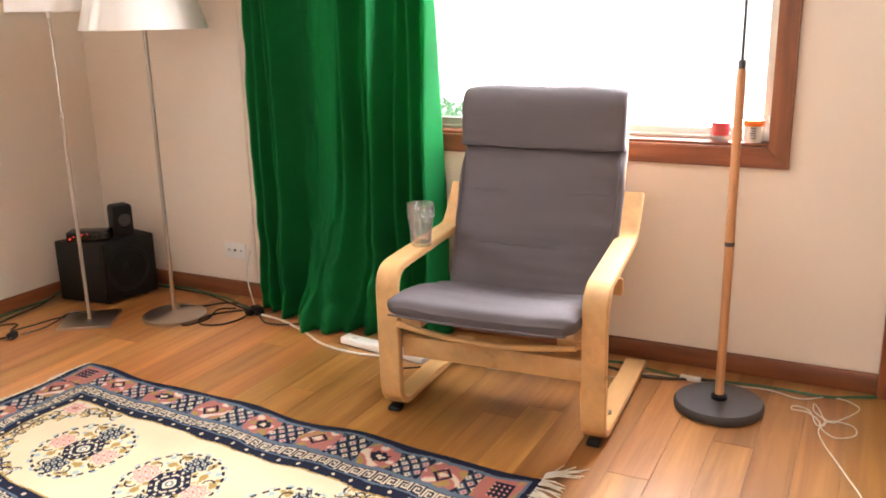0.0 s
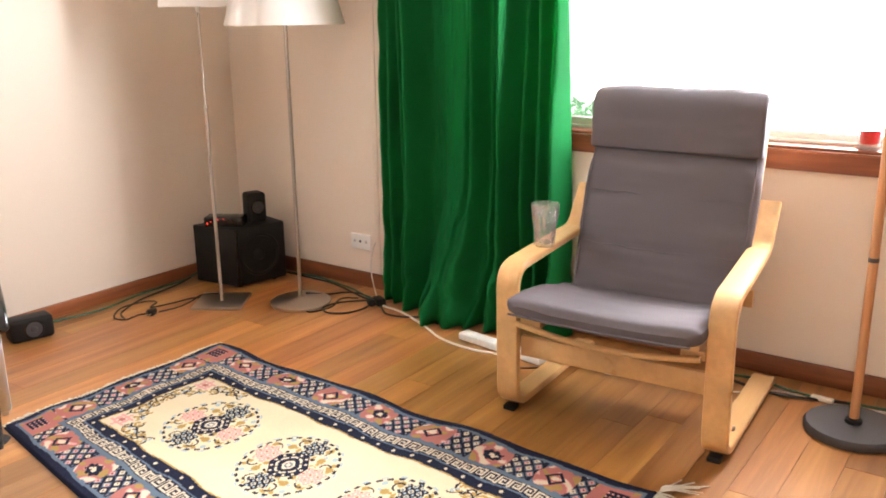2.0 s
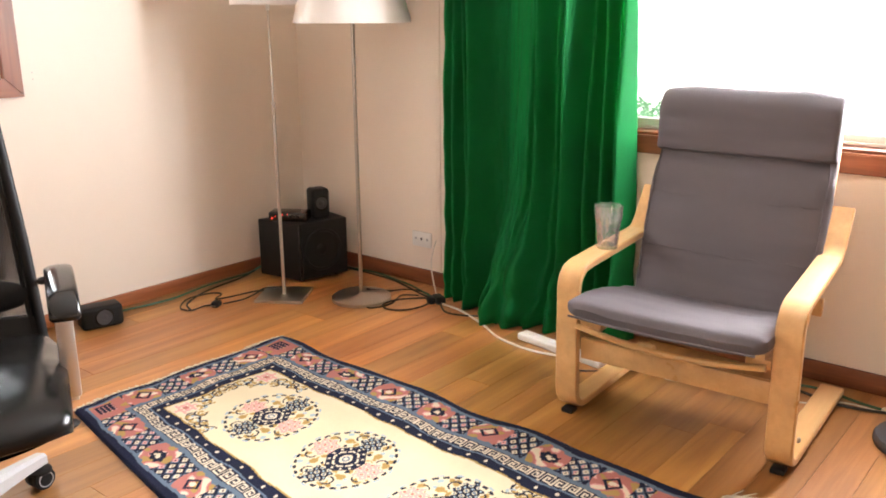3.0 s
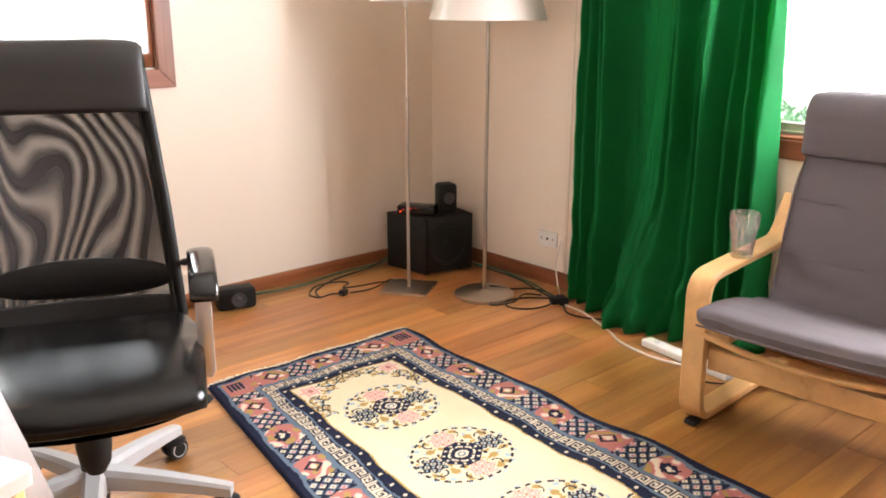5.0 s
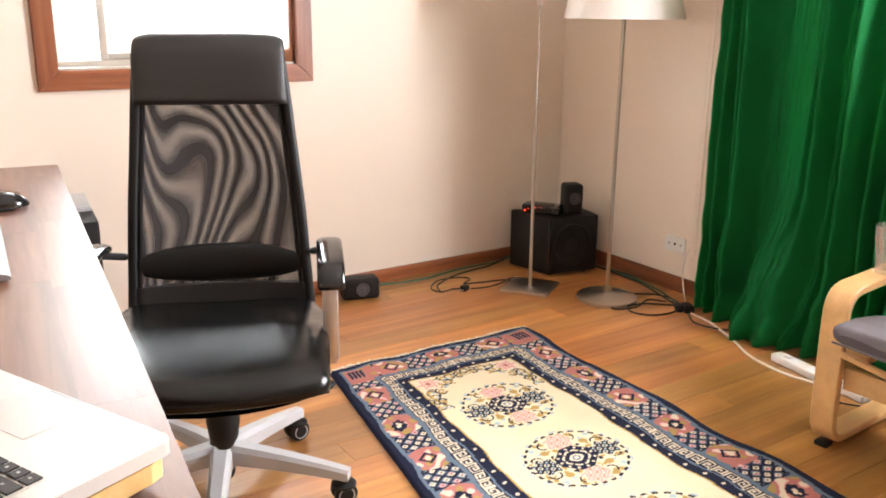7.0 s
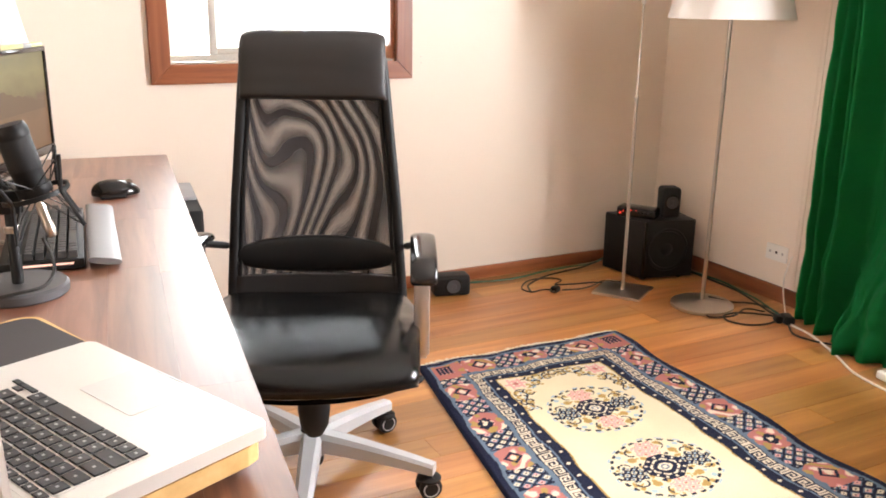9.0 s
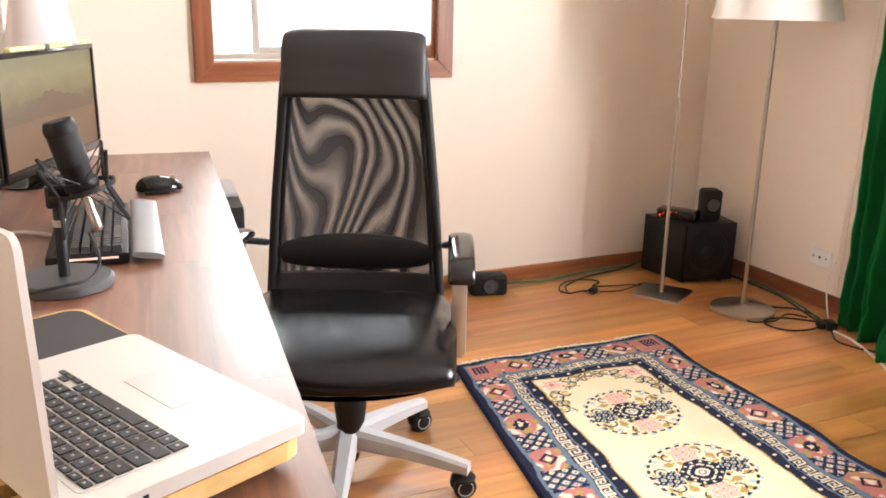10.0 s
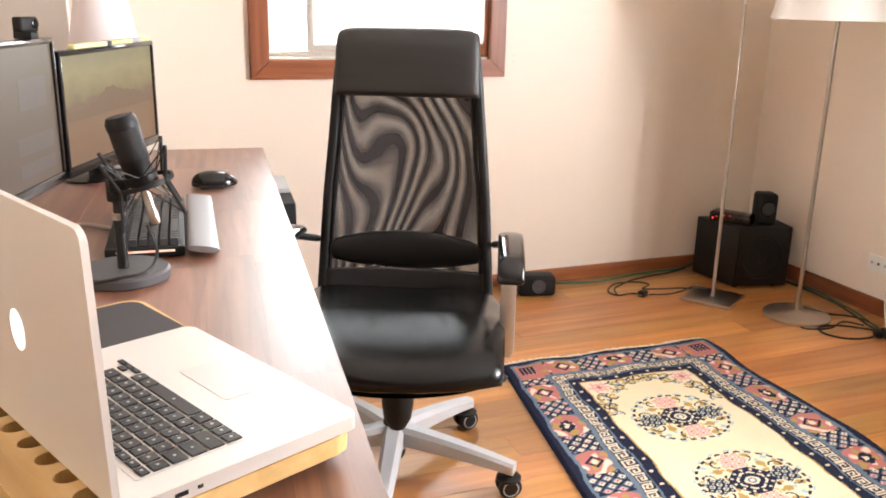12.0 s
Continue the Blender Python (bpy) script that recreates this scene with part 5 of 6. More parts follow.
cable([(2.845, -0.02), (2.80, -0.055), (2.74, -0.035), (2.69, -0.005), (2.66, 0.02), (2.72, 0.07), (2.78, 0.075), (2.73, 0.055), (2.64, 0.035), (2.63, 0.06), (2.72, 0.085), (2.74, 0.13), (2.71, 0.135), (2.705, 0.09), (2.66, 0.055), (2.60, 0.04), (2.56, 0.0), (2.60, -0.05), (2.66, -0.04), (2.67, 0.02), (2.60, 0.05), (2.52, 0.035), (2.43, 0.0), (2.33, -0.04), (2.22, -0.08), (2.05, -0.10)], 0.0022, CABLE_WHITE, "thin white lead tied in a loose tangle", 10)

# ---- pots on the large window's sill ----
ZS = HB[2] + 0.012
SCARLET = surface("red_plastic", (0.62, 0.012, 0.025), 0.35, vary=0.08)
ORANGE = surface("orange_plastic", (0.80, 0.20, 0.03), 0.4, vary=0.08)
PAPER = surface("printed_white_paper", (0.72, 0.68, 0.62), 0.7, vary=0.05)
INK = surface("dark_print", (0.10, 0.09, 0.09), 0.7)
dish = thing("glass_dish", "small clear dish holding a red pot on the sill", "dish", pose(WX + 0.035, 0.448, ZS))
part("dish", bm_lathe([(0, 0), (0.032, 0), (0.036, 0.02), (0.037, 0.05), (0.035, 0.05), (0.034, 0.02), (0.031, 0.004), (0, 0.004)], 32, cap=False), CLEAR, dish)
part("red_pot", bm_lathe([(0, 0.018), (0.026, 0.018), (0.031, 0.05), (0.032, 0.062), (0.029, 0.062), (0.02, 0.056), (0, 0.056)], 28, cap=False), SCARLET, dish, "bright red plastic pot")
tub = thing("paper_tub", "white printed tub with an orange lid on the sill", "tub", pose(WX + 0.034, 0.345, ZS))
part("tub_body", bm_lathe([(0, 0), (0.027, 0), (0.031, 0.058), (0, 0.058)], 32, cap=False), PAPER, tub)
part("lid", bm_lathe([(0.0325, 0.054), (0.034, 0.056), (0.034, 0.070), (0.031, 0.073), (0, 0.073)], 32, cap=False), ORANGE, tub, "orange lid")
for k in range(5):
    part("print_bar", bm_box((-0.0312, -0.012, 0.014 + 0.008 * k), (-0.0285 - 0.0004 * k, 0.004 + 0.002 * (k % 3), 0.017 + 0.008 * k)), INK, tub)
jar = thing("glass_jar", "empty clear glass jar behind the tub", "jar", pose(WX + 0.045, 0.312, ZS) )
part("jar_wall", bm_lathe([(0, 0), (0.013, 0), (0.013, 0.085), (0.0115, 0.085), (0.0115, 0.004), (0, 0.004)], 24, cap=False), CLEAR, jar)

# ---- desk ----
DESK = pose(0.483, 3.001, 0, 0, 0, -6.55)   # far front corner; local -y along the front edge, -x into the depth
DL, DD, DZ = 2.46, 0.66, 0.73
dk = thing("desk", "long walnut worktop desk on black steel legs", "desk", DESK)
part("core", bm_box((-DD + 0.003, -DL + 0.003, DZ - 0.038), (-0.003, -0.003, DZ - 0.004), 0.002), WALNUT, dk)
for x in (-0.08, -DD + 0.08):
    for y in (-0.12, -DL + 0.12):
        part("leg", bm_box((x - 0.025, y - 0.025, 0), (x + 0.025, y + 0.025, DZ - 0.038), 0.003), DARK_METAL, dk)
rng = random.Random(11)
stave = {}
nst = 7
sw_ = DD / nst
for i in range(nst):
    y = 0.0
    while y < DL - 1e-6:
        ln = rng.choice((0.41, 0.55, 0.62))
        if y == 0.0:
            ln = (0.2, 0.5, 0.35, 0.58, 0.28, 0.45, 0.6)[i]
        ln = min(ln, DL - y)
        if DL - y - ln < 0.12:
            ln = DL - y
        k = round(ln, 3)
        if k not in stave:
            stave[k] = mesh_of("stave", bm_box((-sw_ + 0.00005, -k + 0.00005, 0), (-0.00005, -0.00005, 0.006), 0.0002, 1), WALNUT, False)
        o = new("stave", stave[k])
        o.parent = dk
        o.location = (-i * sw_, -y, DZ - 0.006)
        y += ln


def on_desk(x, y, z=DZ, rz=0.0):
    return pose(x, y, z, 0, 0, rz)


# ---- monitors ----


def screen_material(name, stops, strength, streak):
    m, nt, b = nodes_of(name, 0.5)
    b.inputs["Base Color"].default_value = (0.01, 0.01, 0.01, 1)
    tc = nt.nodes.new("ShaderNodeTexCoord")
    sx = nt.nodes.new("ShaderNodeSeparateXYZ")
    nt.links.new(tc.outputs["Object"], sx.inputs[0])
    n = node(nt, "ShaderNodeTexNoise", Scale=9.0, Detail=4.0)
    mp = node(nt, "ShaderNodeMapping", Scale=streak)
    nt.links.new(tc.outputs["Object"], mp.inputs[0])
    nt.links.new(mp.outputs[0], n.inputs["Vector"])
    mr = nt.nodes.new("ShaderNodeMapRange")
    mr.inputs["From Min"].default_value, mr.inputs["From Max"].default_value = 0.03, 0.32
    nt.links.new(sx.outputs[2], mr.inputs[0])
    ad = nt.nodes.new("ShaderNodeMath")
    ad.operation = "MULTIPLY_ADD"
    ad.inputs[1].default_value = 0.35
    nt.links.new(n.outputs[0], ad.inputs[0])
    sb = nt.nodes.new("ShaderNodeMath")
    sb.operation = "SUBTRACT"
    sb.inputs[1].default_value = 0.175
    nt.links.new(mr.outputs[0], sb.inputs[0])
    nt.links.new(sb.outputs[0], ad.inputs[2])
    nt.links.new(ramp(nt, ad.outputs[0], stops), b.inputs["Emission Color"])
    b.inputs["Emission Strength"].default_value = strength
    return m


SCREEN_A = screen_material("desert_picture", [(0.0, (0.24, 0.12, 0.05)), (0.3, (0.28, 0.145, 0.06)), (0.5, (0.22, 0.13, 0.06)), (0.58, (0.27, 0.2, 0.075)), (0.75, (0.36, 0.29, 0.11)), (1.0, (0.27, 0.23, 0.10))], 0.85, (1.0, 1.0, 2.0))
SCREEN_B = screen_material("dim_page_picture", [(0.0, (0.16, 0.10, 0.06)), (0.5, (0.17, 0.115, 0.07)), (1.0, (0.2, 0.145, 0.085))], 0.8, (1.0, 1.0, 3.0))
HILL = screen_material("dim_hill", [(0.0, (0.17, 0.085, 0.04)), (1.0, (0.19, 0.12, 0.05))], 1.0, (1, 1, 1))


def monitor(label, a, b, zb, zt, scr, foot):
    """A flat monitor whose lower edge runs from a to b (facing the right of a to b); parts: bezel, screen, stand."""
    a, b = Vector(a), Vector(b)
    ln = (b - a).length
    ang = math.degrees(math.atan2(b.y - a.y, b.x - a.x))
    ob = thing("monitor", label, "monitor", pose(a.x, a.y, zb, 0, 0, ang))
    h = zt - zb
    bz = 0.014
    for lo, hi in (((0, 0, 0), (ln, 0.03, 0.026)), ((0, 0, h - bz), (ln, 0.03, h)), ((0, 0, 0.026), (bz, 0.03, h - bz)), ((ln - bz, 0, 0.026), (ln, 0.03, h - bz))):
        part("bezel", bm_box(lo, hi, 0.003), BLACK_GLOSS, ob)
    part("back_shell", bm_box((0.01, 0.012, 0.01), (ln - 0.01, 0.05, h - 0.01), 0.01), BLACK_PLASTIC, ob)
    s = part("screen", bm_box((bz, 0.006, 0.026), (ln - bz, 0.0115, h - bz)), scr, ob, "lit screen picture", smooth=False)
    part("neck", bm_box((foot - 0.03, 0.045, DZ - zb + 0.01), (foot + 0.03, 0.075, 0.16), 0.008), BLACK_GLOSS, ob)
    f = bm_lathe([(0.10, 0), (0.105, 0.006), (0.09, 0.014), (0.03, 0.02), (0, 0.02)], 40, cap=True)
    bmesh.ops.scale(f, vec=(1.25, 0.8, 1), verts=f.verts)
    part("stand_foot", f, BLACK_GLOSS, ob, m=pose(foot, 0.055, DZ - zb))
    return ob, s, ln, h


m2, s2, l2, h2 = monitor("wide black monitor showing a desert landscape", (-0.114, 2.365), (0.140, 2.933), 0.775, 1.095, SCREEN_A, 0.28)
# hill outline and rocks in the picture
bm = bmesh.new()
top = [(0.02 + 0.30 * 1.9 * i / 40, 0.165 + 0.045 * math.exp(-((i - 19) / 6.5) ** 2) + 0.018 * math.exp(-((i - 29) / 5.0) ** 2) + 0.003 * math.sin(i * 1.9)) for i in range(41)]
lo_ = [bm.verts.new((x, 0.0052, 0.14)) for x, z in top]
hi_ = [bm.verts.new((x, 0.0052, z)) for x, z in top]
for i in range(40):
    bm.faces.new((lo_[i], lo_[i + 1], hi_[i + 1], hi_[i]))
part("picture_hill", bm, HILL, s2, smooth=False)
# yellow sheen reflected along the top bezel, built as thin coloured blocks
SHEEN_YELLOW = surface("pale_yellow_bezel_sheen", (0.72, 0.68, 0.34), 0.6, vary=0.15, scale=20)
strip = thing("bezel_sheen_strip", "pale yellow blocks standing in for a reflection along the monitor top", "paper", pose(-0.114, 2.365, 1.095, 0, 0, math.degrees(math.atan2(0.568, 0.254))))
for x0_, x1_, mt in ((0.10, 0.30, SHEEN_YELLOW), (0.30, 0.33, DARK_METAL), (0.33, 0.48, SHEEN_YELLOW), (0.48, 0.54, GREYPLASTIC), (0.54, 0.615, SHEEN_YELLOW)):
    part("strip_section", bm_box((x0_, 0.004, 0.0), (x1_ - 0.001, 0.026, 0.012), 0.003), mt, strip)
m1, s1, l1, h1 = monitor("black monitor with a dim page and a webcam on top", (-0.297, 1.838), (-0.121, 2.355), 0.775, 1.13, SCREEN_B, 0.26)
PANEL = screen_material("dim_picture_block", [(0.0, (0.13, 0.095, 0.075)), (1.0, (0.165, 0.125, 0.10))], 1.0, (4, 4, 4))
for x0_, x1_, z0_, z1_ in ((0.33, 0.48, 0.20, 0.27), (0.30, 0.50, 0.10, 0.14), (0.30, 0.50, 0.05, 0.08)):
    part("page_block", bm_box((x0_, 0.0056, z0_), (x1_, 0.0059, z1_)), PANEL, s1, smooth=False)
wc = thing("webcam", "small black clip-on webcam on top of the monitor", "webcam", pose(-0.171, 2.238, 1.13, 0, 0, 52))
part("camera_body", bm_box((-0.03, -0.014, 0.016), (0.026, 0.014, 0.05), 0.006, 3), BLACK_PLASTIC, wc)
part("lens", bm_lathe([(0.010, 0), (0.010, 0.004), (0.007, 0.005), (0, 0.004)], 20), BLACK_GLOSS, wc, m=pose(0.012, -0.013, 0.034, 90, 0, 0))
part("clip", bm_box((-0.012, -0.022, 0), (0.014, 0.03, 0.018), 0.004), BLACK_PLASTIC, wc)

# table lamp behind the monitors
tl = thing("table_lamp", "white cone-shaded table lamp standing behind the monitors", "table lamp", pose(-0.004, 2.918, DZ))
part("lamp_foot", bm_lathe([(0.07, 0), (0.072, 0.01), (0.02, 0.02), (0.012, 0.03), (0.012, 0.40)], 32), STEEL, tl)
part("shade", shade_mesh(0.104, 0.052, 0.335, 0.61), surface("white_lampshade", (0.80, 0.74, 0.76), 0.8, vary=0.03, grain=600), tl, "white paper cone shade")
shade_spider(tl, 0.092, 0.38)

# PC tower beside the desk end
pt = thing("computer_tower", "black computer tower with a grey top behind the desk", "computer", pose(0.584, 3.143, 0, 0, 0, -6.55))
part("case", bm_box((-0.20, -0.40, 0.012), (0, 0, 0.585), 0.004), BLACK_PLASTIC, pt)
part("top_panel", bm_box((-0.198, -0.240, 0.585), (-0.002, -0.002, 0.60), 0.003), GREYPLASTIC, pt, "grey top panel")
part("side_panel", bm_box((0.0, -0.39, 0.02), (0.004, -0.01, 0.58), 0.001), BLACK_GLOSS, pt)
for x in (-0.18, -0.02):
    for y in (-0.37, -0.03):
        part("case_foot", bm_lathe([(0.014, 0), (0.016, 0.012)], 14), BLACK_PLASTIC, pt, m=pose(x, y, 0))

# ---- keyboard, mouse ----
kb = thing("keyboard", "black mechanical keyboard with a grey wrist rest", "keyboard", pose(0.108, 1.726, DZ, 0, 0, 90 - 4.9))
# local x along the length away from the viewer, local y to the left (towards the monitors)
part("case", bm_box((0, 0, 0.004), (0.455, 0.152, 0.024), 0.004), BLACK_PLASTIC, kb)
part("back_feet", bm_box((0.02, 0.12, 0), (0.435, 0.15, 0.006)), BLACK_PLASTIC, kb)
KEYTOP = surface("dark_keycap", (0.035, 0.034, 0.036), 0.45, vary=0.15)


def keycap(w, d, h, mat, name="key"):
    bm = bm_box((0, 0, 0), (w, d, h))
    for v in bm.verts:
        if v.co.z > h / 2:
            v.co.x += 0.0022 if v.co.x < w / 2 else -0.0022
            v.co.y += 0.0018 if v.co.y < d / 2 else -0.0022
    return mesh_of(name, bm, mat, False)


kc = keycap(0.0175, 0.0175, 0.013, KEYTOP)
spc = keycap(0.115, 0.0175, 0.013, KEYTOP)
for r in range(6):
    yy = 0.012 + 0.0195 * r + (0.008 if r == 5 else 0)
    for c in range(22):
        xx = 0.012 + 0.0193 * c + (0.003 if c > 14 else 0) + (0.003 if c > 17 else 0)
        if r == 0 and 3 <= c <= 8:
            if c == 3:
                o = new("key", spc)
                o.parent, o.location = kb, (xx, yy, 0.024)
            continue
        o = new("key", kc)
        o.parent, o.location = kb, (xx, yy, 0.024)
RGB = bpy.data.materials.new("key_glow")
RGB.use_nodes = True
RGB.node_tree.nodes["Principled BSDF"].inputs["Emission Color"].default_value = (1.0, 0.25, 0.08, 1)
RGB.node_tree.nodes["Principled BSDF"].inputs["Emission Strength"].default_value = 0.6
part("light_strip", bm_box((-0.0015, 0.02, 0.014), (0.001, 0.13, 0.018)), RGB, kb, "faint orange glow strip")
wr = bm_pad([(x * 0.49 - 0.01, 0.011) for x in [i / 20 for i in range(21)]], 0.031, 0.013, n=24, power=3.2)
part("wrist_rest", wr, surface("grey_rubber_rest", (0.17, 0.16, 0.165), 0.45, vary=0.08), kb, "grey curved wrist rest", m=pose(0, -0.034, 0.006, 0, 0, -90) @ pose(0, 0, 0, 0, 9, 0))

ms = thing("computer_mouse", "black contoured computer mouse on the desk", "mouse", pose(0.246, 2.388, DZ, 0, 0, 2))
mb = bmesh.new()
bmesh.ops.create_uvsphere(mb, u_segments=32, v_segments=18, radius=1)
for v in mb.verts:
    x, y, z = v.co
    zz = max(z, -0.15)
    v.co = Vector((0.062 * x * (1 + 0.08 * y), 0.037 * y * (1 + 0.15 * (x < 0) * abs(x)), 0.006 + 0.040 * (zz + 0.15) / 1.15 * (1 - 0.18 * x)))
part("shell", mb, BLACK_GLOSS, ms)
part("thumb_rest", bm_box((-0.045, -0.040, 0.001), (0.02, -0.028, 0.012), 0.005, 3), BLACK_PLASTIC, ms)
part("scroll_wheel", bm_lathe([(0.006, -0.004), (0.010, -0.004), (0.010, 0.004), (0.006, 0.004)], 20), STEEL, ms, m=pose(0.034, 0.0, 0.034, 90, 0, 0))

# ---- microphone ----
mc = thing("microphone", "black studio microphone in a shock mount on a round stand", "microphone", pose(-0.011, 1.625, DZ))
part("stand_base", bm_lathe([(0.080, 0), (0.083, 0.003), (0.083, 0.016), (0.079, 0.020), (0, 0.020)], 56), DARK_METAL, mc)
part("stand_pole", bm_lathe([(0.010, 0.018), (0.010, 0.115), (0.009, 0.117), (0.009, 0.15)], 20), BLACK_PLASTIC, mc)
part("pole_ring", bm_lathe([(0.0125, 0.112), (0.0125, 0.122), (0.0105, 0.124)], 20), STEEL, mc, "silver ring on the pole")
part("swivel", bm_box((-0.018, -0.012, 0.145), (0.022, 0.012, 0.185), 0.006, 3), BLACK_PLASTIC, mc)
tilt = pose(0.044, -0.004, 0.178, 0, -14, 0)
body = part("mic_body", bm_lathe([(0.0, -0.012), (0.018, -0.012), (0.024, 0.0), (0.0255, 0.006), (0.0255, 0.038), (0.0265, 0.04), (0.0265, 0.100), (0.0275, 0.102), (0.0275, 0.116), (0.024, 0.124), (0, 0.127)], 36), BLACK_PLASTIC, mc, m=tilt)
part("mic_grille", bm_lathe([(0.0268, 0.045), (0.0271, 0.047), (0.0271, 0.098), (0.0268, 0.10)], 36, cap=False), surface("black_wire_mesh", (0.012, 0.011, 0.011), 0.5, spec=0.3, vary=0.3, grain=900, bump=0.6), body, "dark wire grille")
part("top_band", bm_lathe([(0.0278, 0.101), (0.0284, 0.103), (0.0284, 0.114), (0.0278, 0.116)], 36, cap=False), BLACK_PLASTIC, body)
part("xlr_connector", bm_lathe([(0.0085, -0.080), (0.0095, -0.078), (0.0095, -0.058), (0.0085, -0.056), (0.0085, -0.012)], 20), STEEL, body, "silver cable connector")
part("mount_ring", bm_lathe([(0.053, -0.004), (0.057, -0.004), (0.057, 0.004), (0.053, 0.004), (0.053, -0.004)], 40, cap=False), BLACK_PLASTIC, body)
part("inner_ring", bm_lathe([(0.0258, 0.0), (0.030, 0.0), (0.030, 0.016), (0.0258, 0.016), (0.0258, 0.0)], 36, cap=False), BLACK_PLASTIC, body)
for k in range(4):
    a = math.pi / 4 + k * math.pi / 2
    c, s = math.cos(a), math.sin(a)
    part("mount_arm", bm_tube([(0.078 * c, 0.078 * s, -0.066), (0.056 * c, 0.056 * s, 0.0), (0.080 * c, 0.080 * s, 0.062)], 0.0036, 8), BLACK_PLASTIC, body)
    for sg in (-1, 1):
        a2 = a + sg * math.pi / 4
        part("elastic_cord", bm_tube([(0.080 * c, 0.080 * s, 0.062), (0.028 * math.cos(a2), 0.028 * math.sin(a2), 0.012)], 0.0013, 5), CABLE_BLACK, body)
        part("elastic_cord", bm_tube([(0.078 * c, 0.078 * s, -0.066), (0.026 * math.cos(a2), 0.026 * math.sin(a2), -0.004)], 0.0013, 5), CABLE_BLACK, body)
cable([(0.036, 1.621, DZ + 0.095), (0.044, 1.615, DZ + 0.072), (0.048, 1.593, DZ + 0.045), (0.029, 1.563, DZ + 0.025), (-0.016, 1.548, DZ + 0.021), (-0.07, 1.555, DZ + 0.012), (-0.13, 1.57, DZ), (-0.22, 1.6, DZ)], 0.0032, CABLE_BLACK, "black microphone lead over the stand base", 10)
cable([(-0.2, 2.02, DZ), (-0.14, 2.015, DZ), (-0.09, 2.02, DZ + 0.004), (-0.055, 2.005, DZ + 0.002), (-0.02, 1.975, DZ)], 0.005, STEEL, "grey lead with a bright plug behind the microphone", 8)

# ---- laptop on a bamboo lap board ----
LAP = pose(0.219, 0.852, 0, 0, 0, 113.9)    # near front corner; local x along the front edge away from the viewer, local y towards the hinge
LW, LD, LZ = 0.37, 0.272, 0.770
bd = thing("lap_board", "pale bamboo lap board with oval holes and a dark mat", "lap board", LAP)


def board():
    """Board with rounded corners and a row of oval vent holes along its back."""
    x0_, x1_, y0_, y1_ = 0.002, 0.580, -0.022, 0.332
    front = [(0.002, 0.030), (0.006, 0.014), (0.016, 0.005), (0.030, 0.001)]
    holes = [(0.0285 + 0.0475 * k, 0.275) for k in range(9)]
    n = 18
    bm = bmesh.new()
    cell = 0.0475
    # outline strips round the hole row, then one quad ring for each hole
    ya, yb = 0.275 - 0.032, 0.275 + 0.032

    def quad(pts):
        for z in (0.745, 0.767):
            f = [bm.verts.new((p[0], p[1], z)) for p in pts]
            bm.faces.new(f if z > 0.75 else f[::-1])
    xs0 = holes[0][0] - cell / 2
    xs1 = holes[-1][0] + cell / 2
    r = 0.03
    arc = [(x1_ - r + r * math.sin(t), y0_ + r - r * math.cos(t)) for t in [math.pi / 2 * i / 8 for i in range(9)]]
    quad(front + arc + [(x1_, ya), (x0_, ya)])
    quad([(x0_, yb), (x1_, yb), (x1_ - 0.02, y1_), (x0_, y1_)])
    quad([(x0_, ya), (xs0, ya), (xs0, yb), (x0_, yb)])
    quad([(xs1, ya), (x1_, ya), (x1_, yb), (xs1, yb)])
    for cx, cy in holes:
        for z in (0.745, 0.767):
            ring = [(0.0145 * math.cos(2 * math.pi * i / n), 0.0165 * math.sin(2 * math.pi * i / n)) for i in range(n)]
            out = []
            for a, b in ring:
                k = min((cell / 2) / max(abs(a), 1e-6), 0.032 / max(abs(b), 1e-6))
                out.append((a * k, b * k))
            for sx in (-1, 1):
                for sy in (-1, 1):
                    near = min(range(n), key=lambda q: math.hypot(out[q][0] - sx * cell / 2, out[q][1] - sy * 0.032))
                    out[near] = (sx * cell / 2, sy * 0.032)
            vi = [bm.verts.new((cx + a, cy + b, z)) for a, b in ring]
            vo = [bm.verts.new((cx + a, cy + b, z)) for a, b in out]
            for i in range(n):
                j = (i + 1) % n
                f = (vi[i], vo[i], vo[j], vi[j])
                bm.faces.new(f if z > 0.75 else f[::-1])
            if z < 0.75:
                low = vi
        for i in range(n):
            j = (i + 1) % n
            bm.faces.new((low[i], low[j], vi[j], vi[i]))
    rim = front + arc + [(x1_, yb), (x1_ - 0.02, y1_), (x0_, y1_)]
    for p, q in zip(rim, rim[1:] + rim[:1]):
        bm.faces.new([bm.verts.new(v) for v in ((p[0], p[1], 0.745), (q[0], q[1], 0.745), (q[0], q[1], 0.767), (p[0], p[1], 0.767))])
    bmesh.ops.remove_doubles(bm, verts=bm.verts, dist=0.0002)
    bmesh.ops.recalc_face_normals(bm, faces=bm.faces)
    return bm


part("board", board(), wood("pale_bamboo_along", (0.60, 0.36, 0.13), (0.70, 0.45, 0.18), (0.77, 0.53, 0.24), 0.4, axis=0, scale=1.0), bd, smooth=False)
mat_ = bmesh.new()
arc = [(0.568 - 0.025 + 0.025 * math.sin(t), -0.012 + 0.025 - 0.025 * math.cos(t)) for t in [math.pi / 2 * i / 8 for i in range(9)]]
outl = [(0.374, -0.012)] + arc + [(0.568, 0.235), (0.374, 0.235)]
f = mat_.faces.new([mat_.verts.new((a, b, 0.7675)) for a, b in outl])
ex = bmesh.ops.extrude_face_region(mat_, geom=[f])
bmesh.ops.translate(mat_, vec=(0, 0, 0.002), verts=[v for v in ex["geom"] if isinstance(v, bmesh.types.BMVert)])
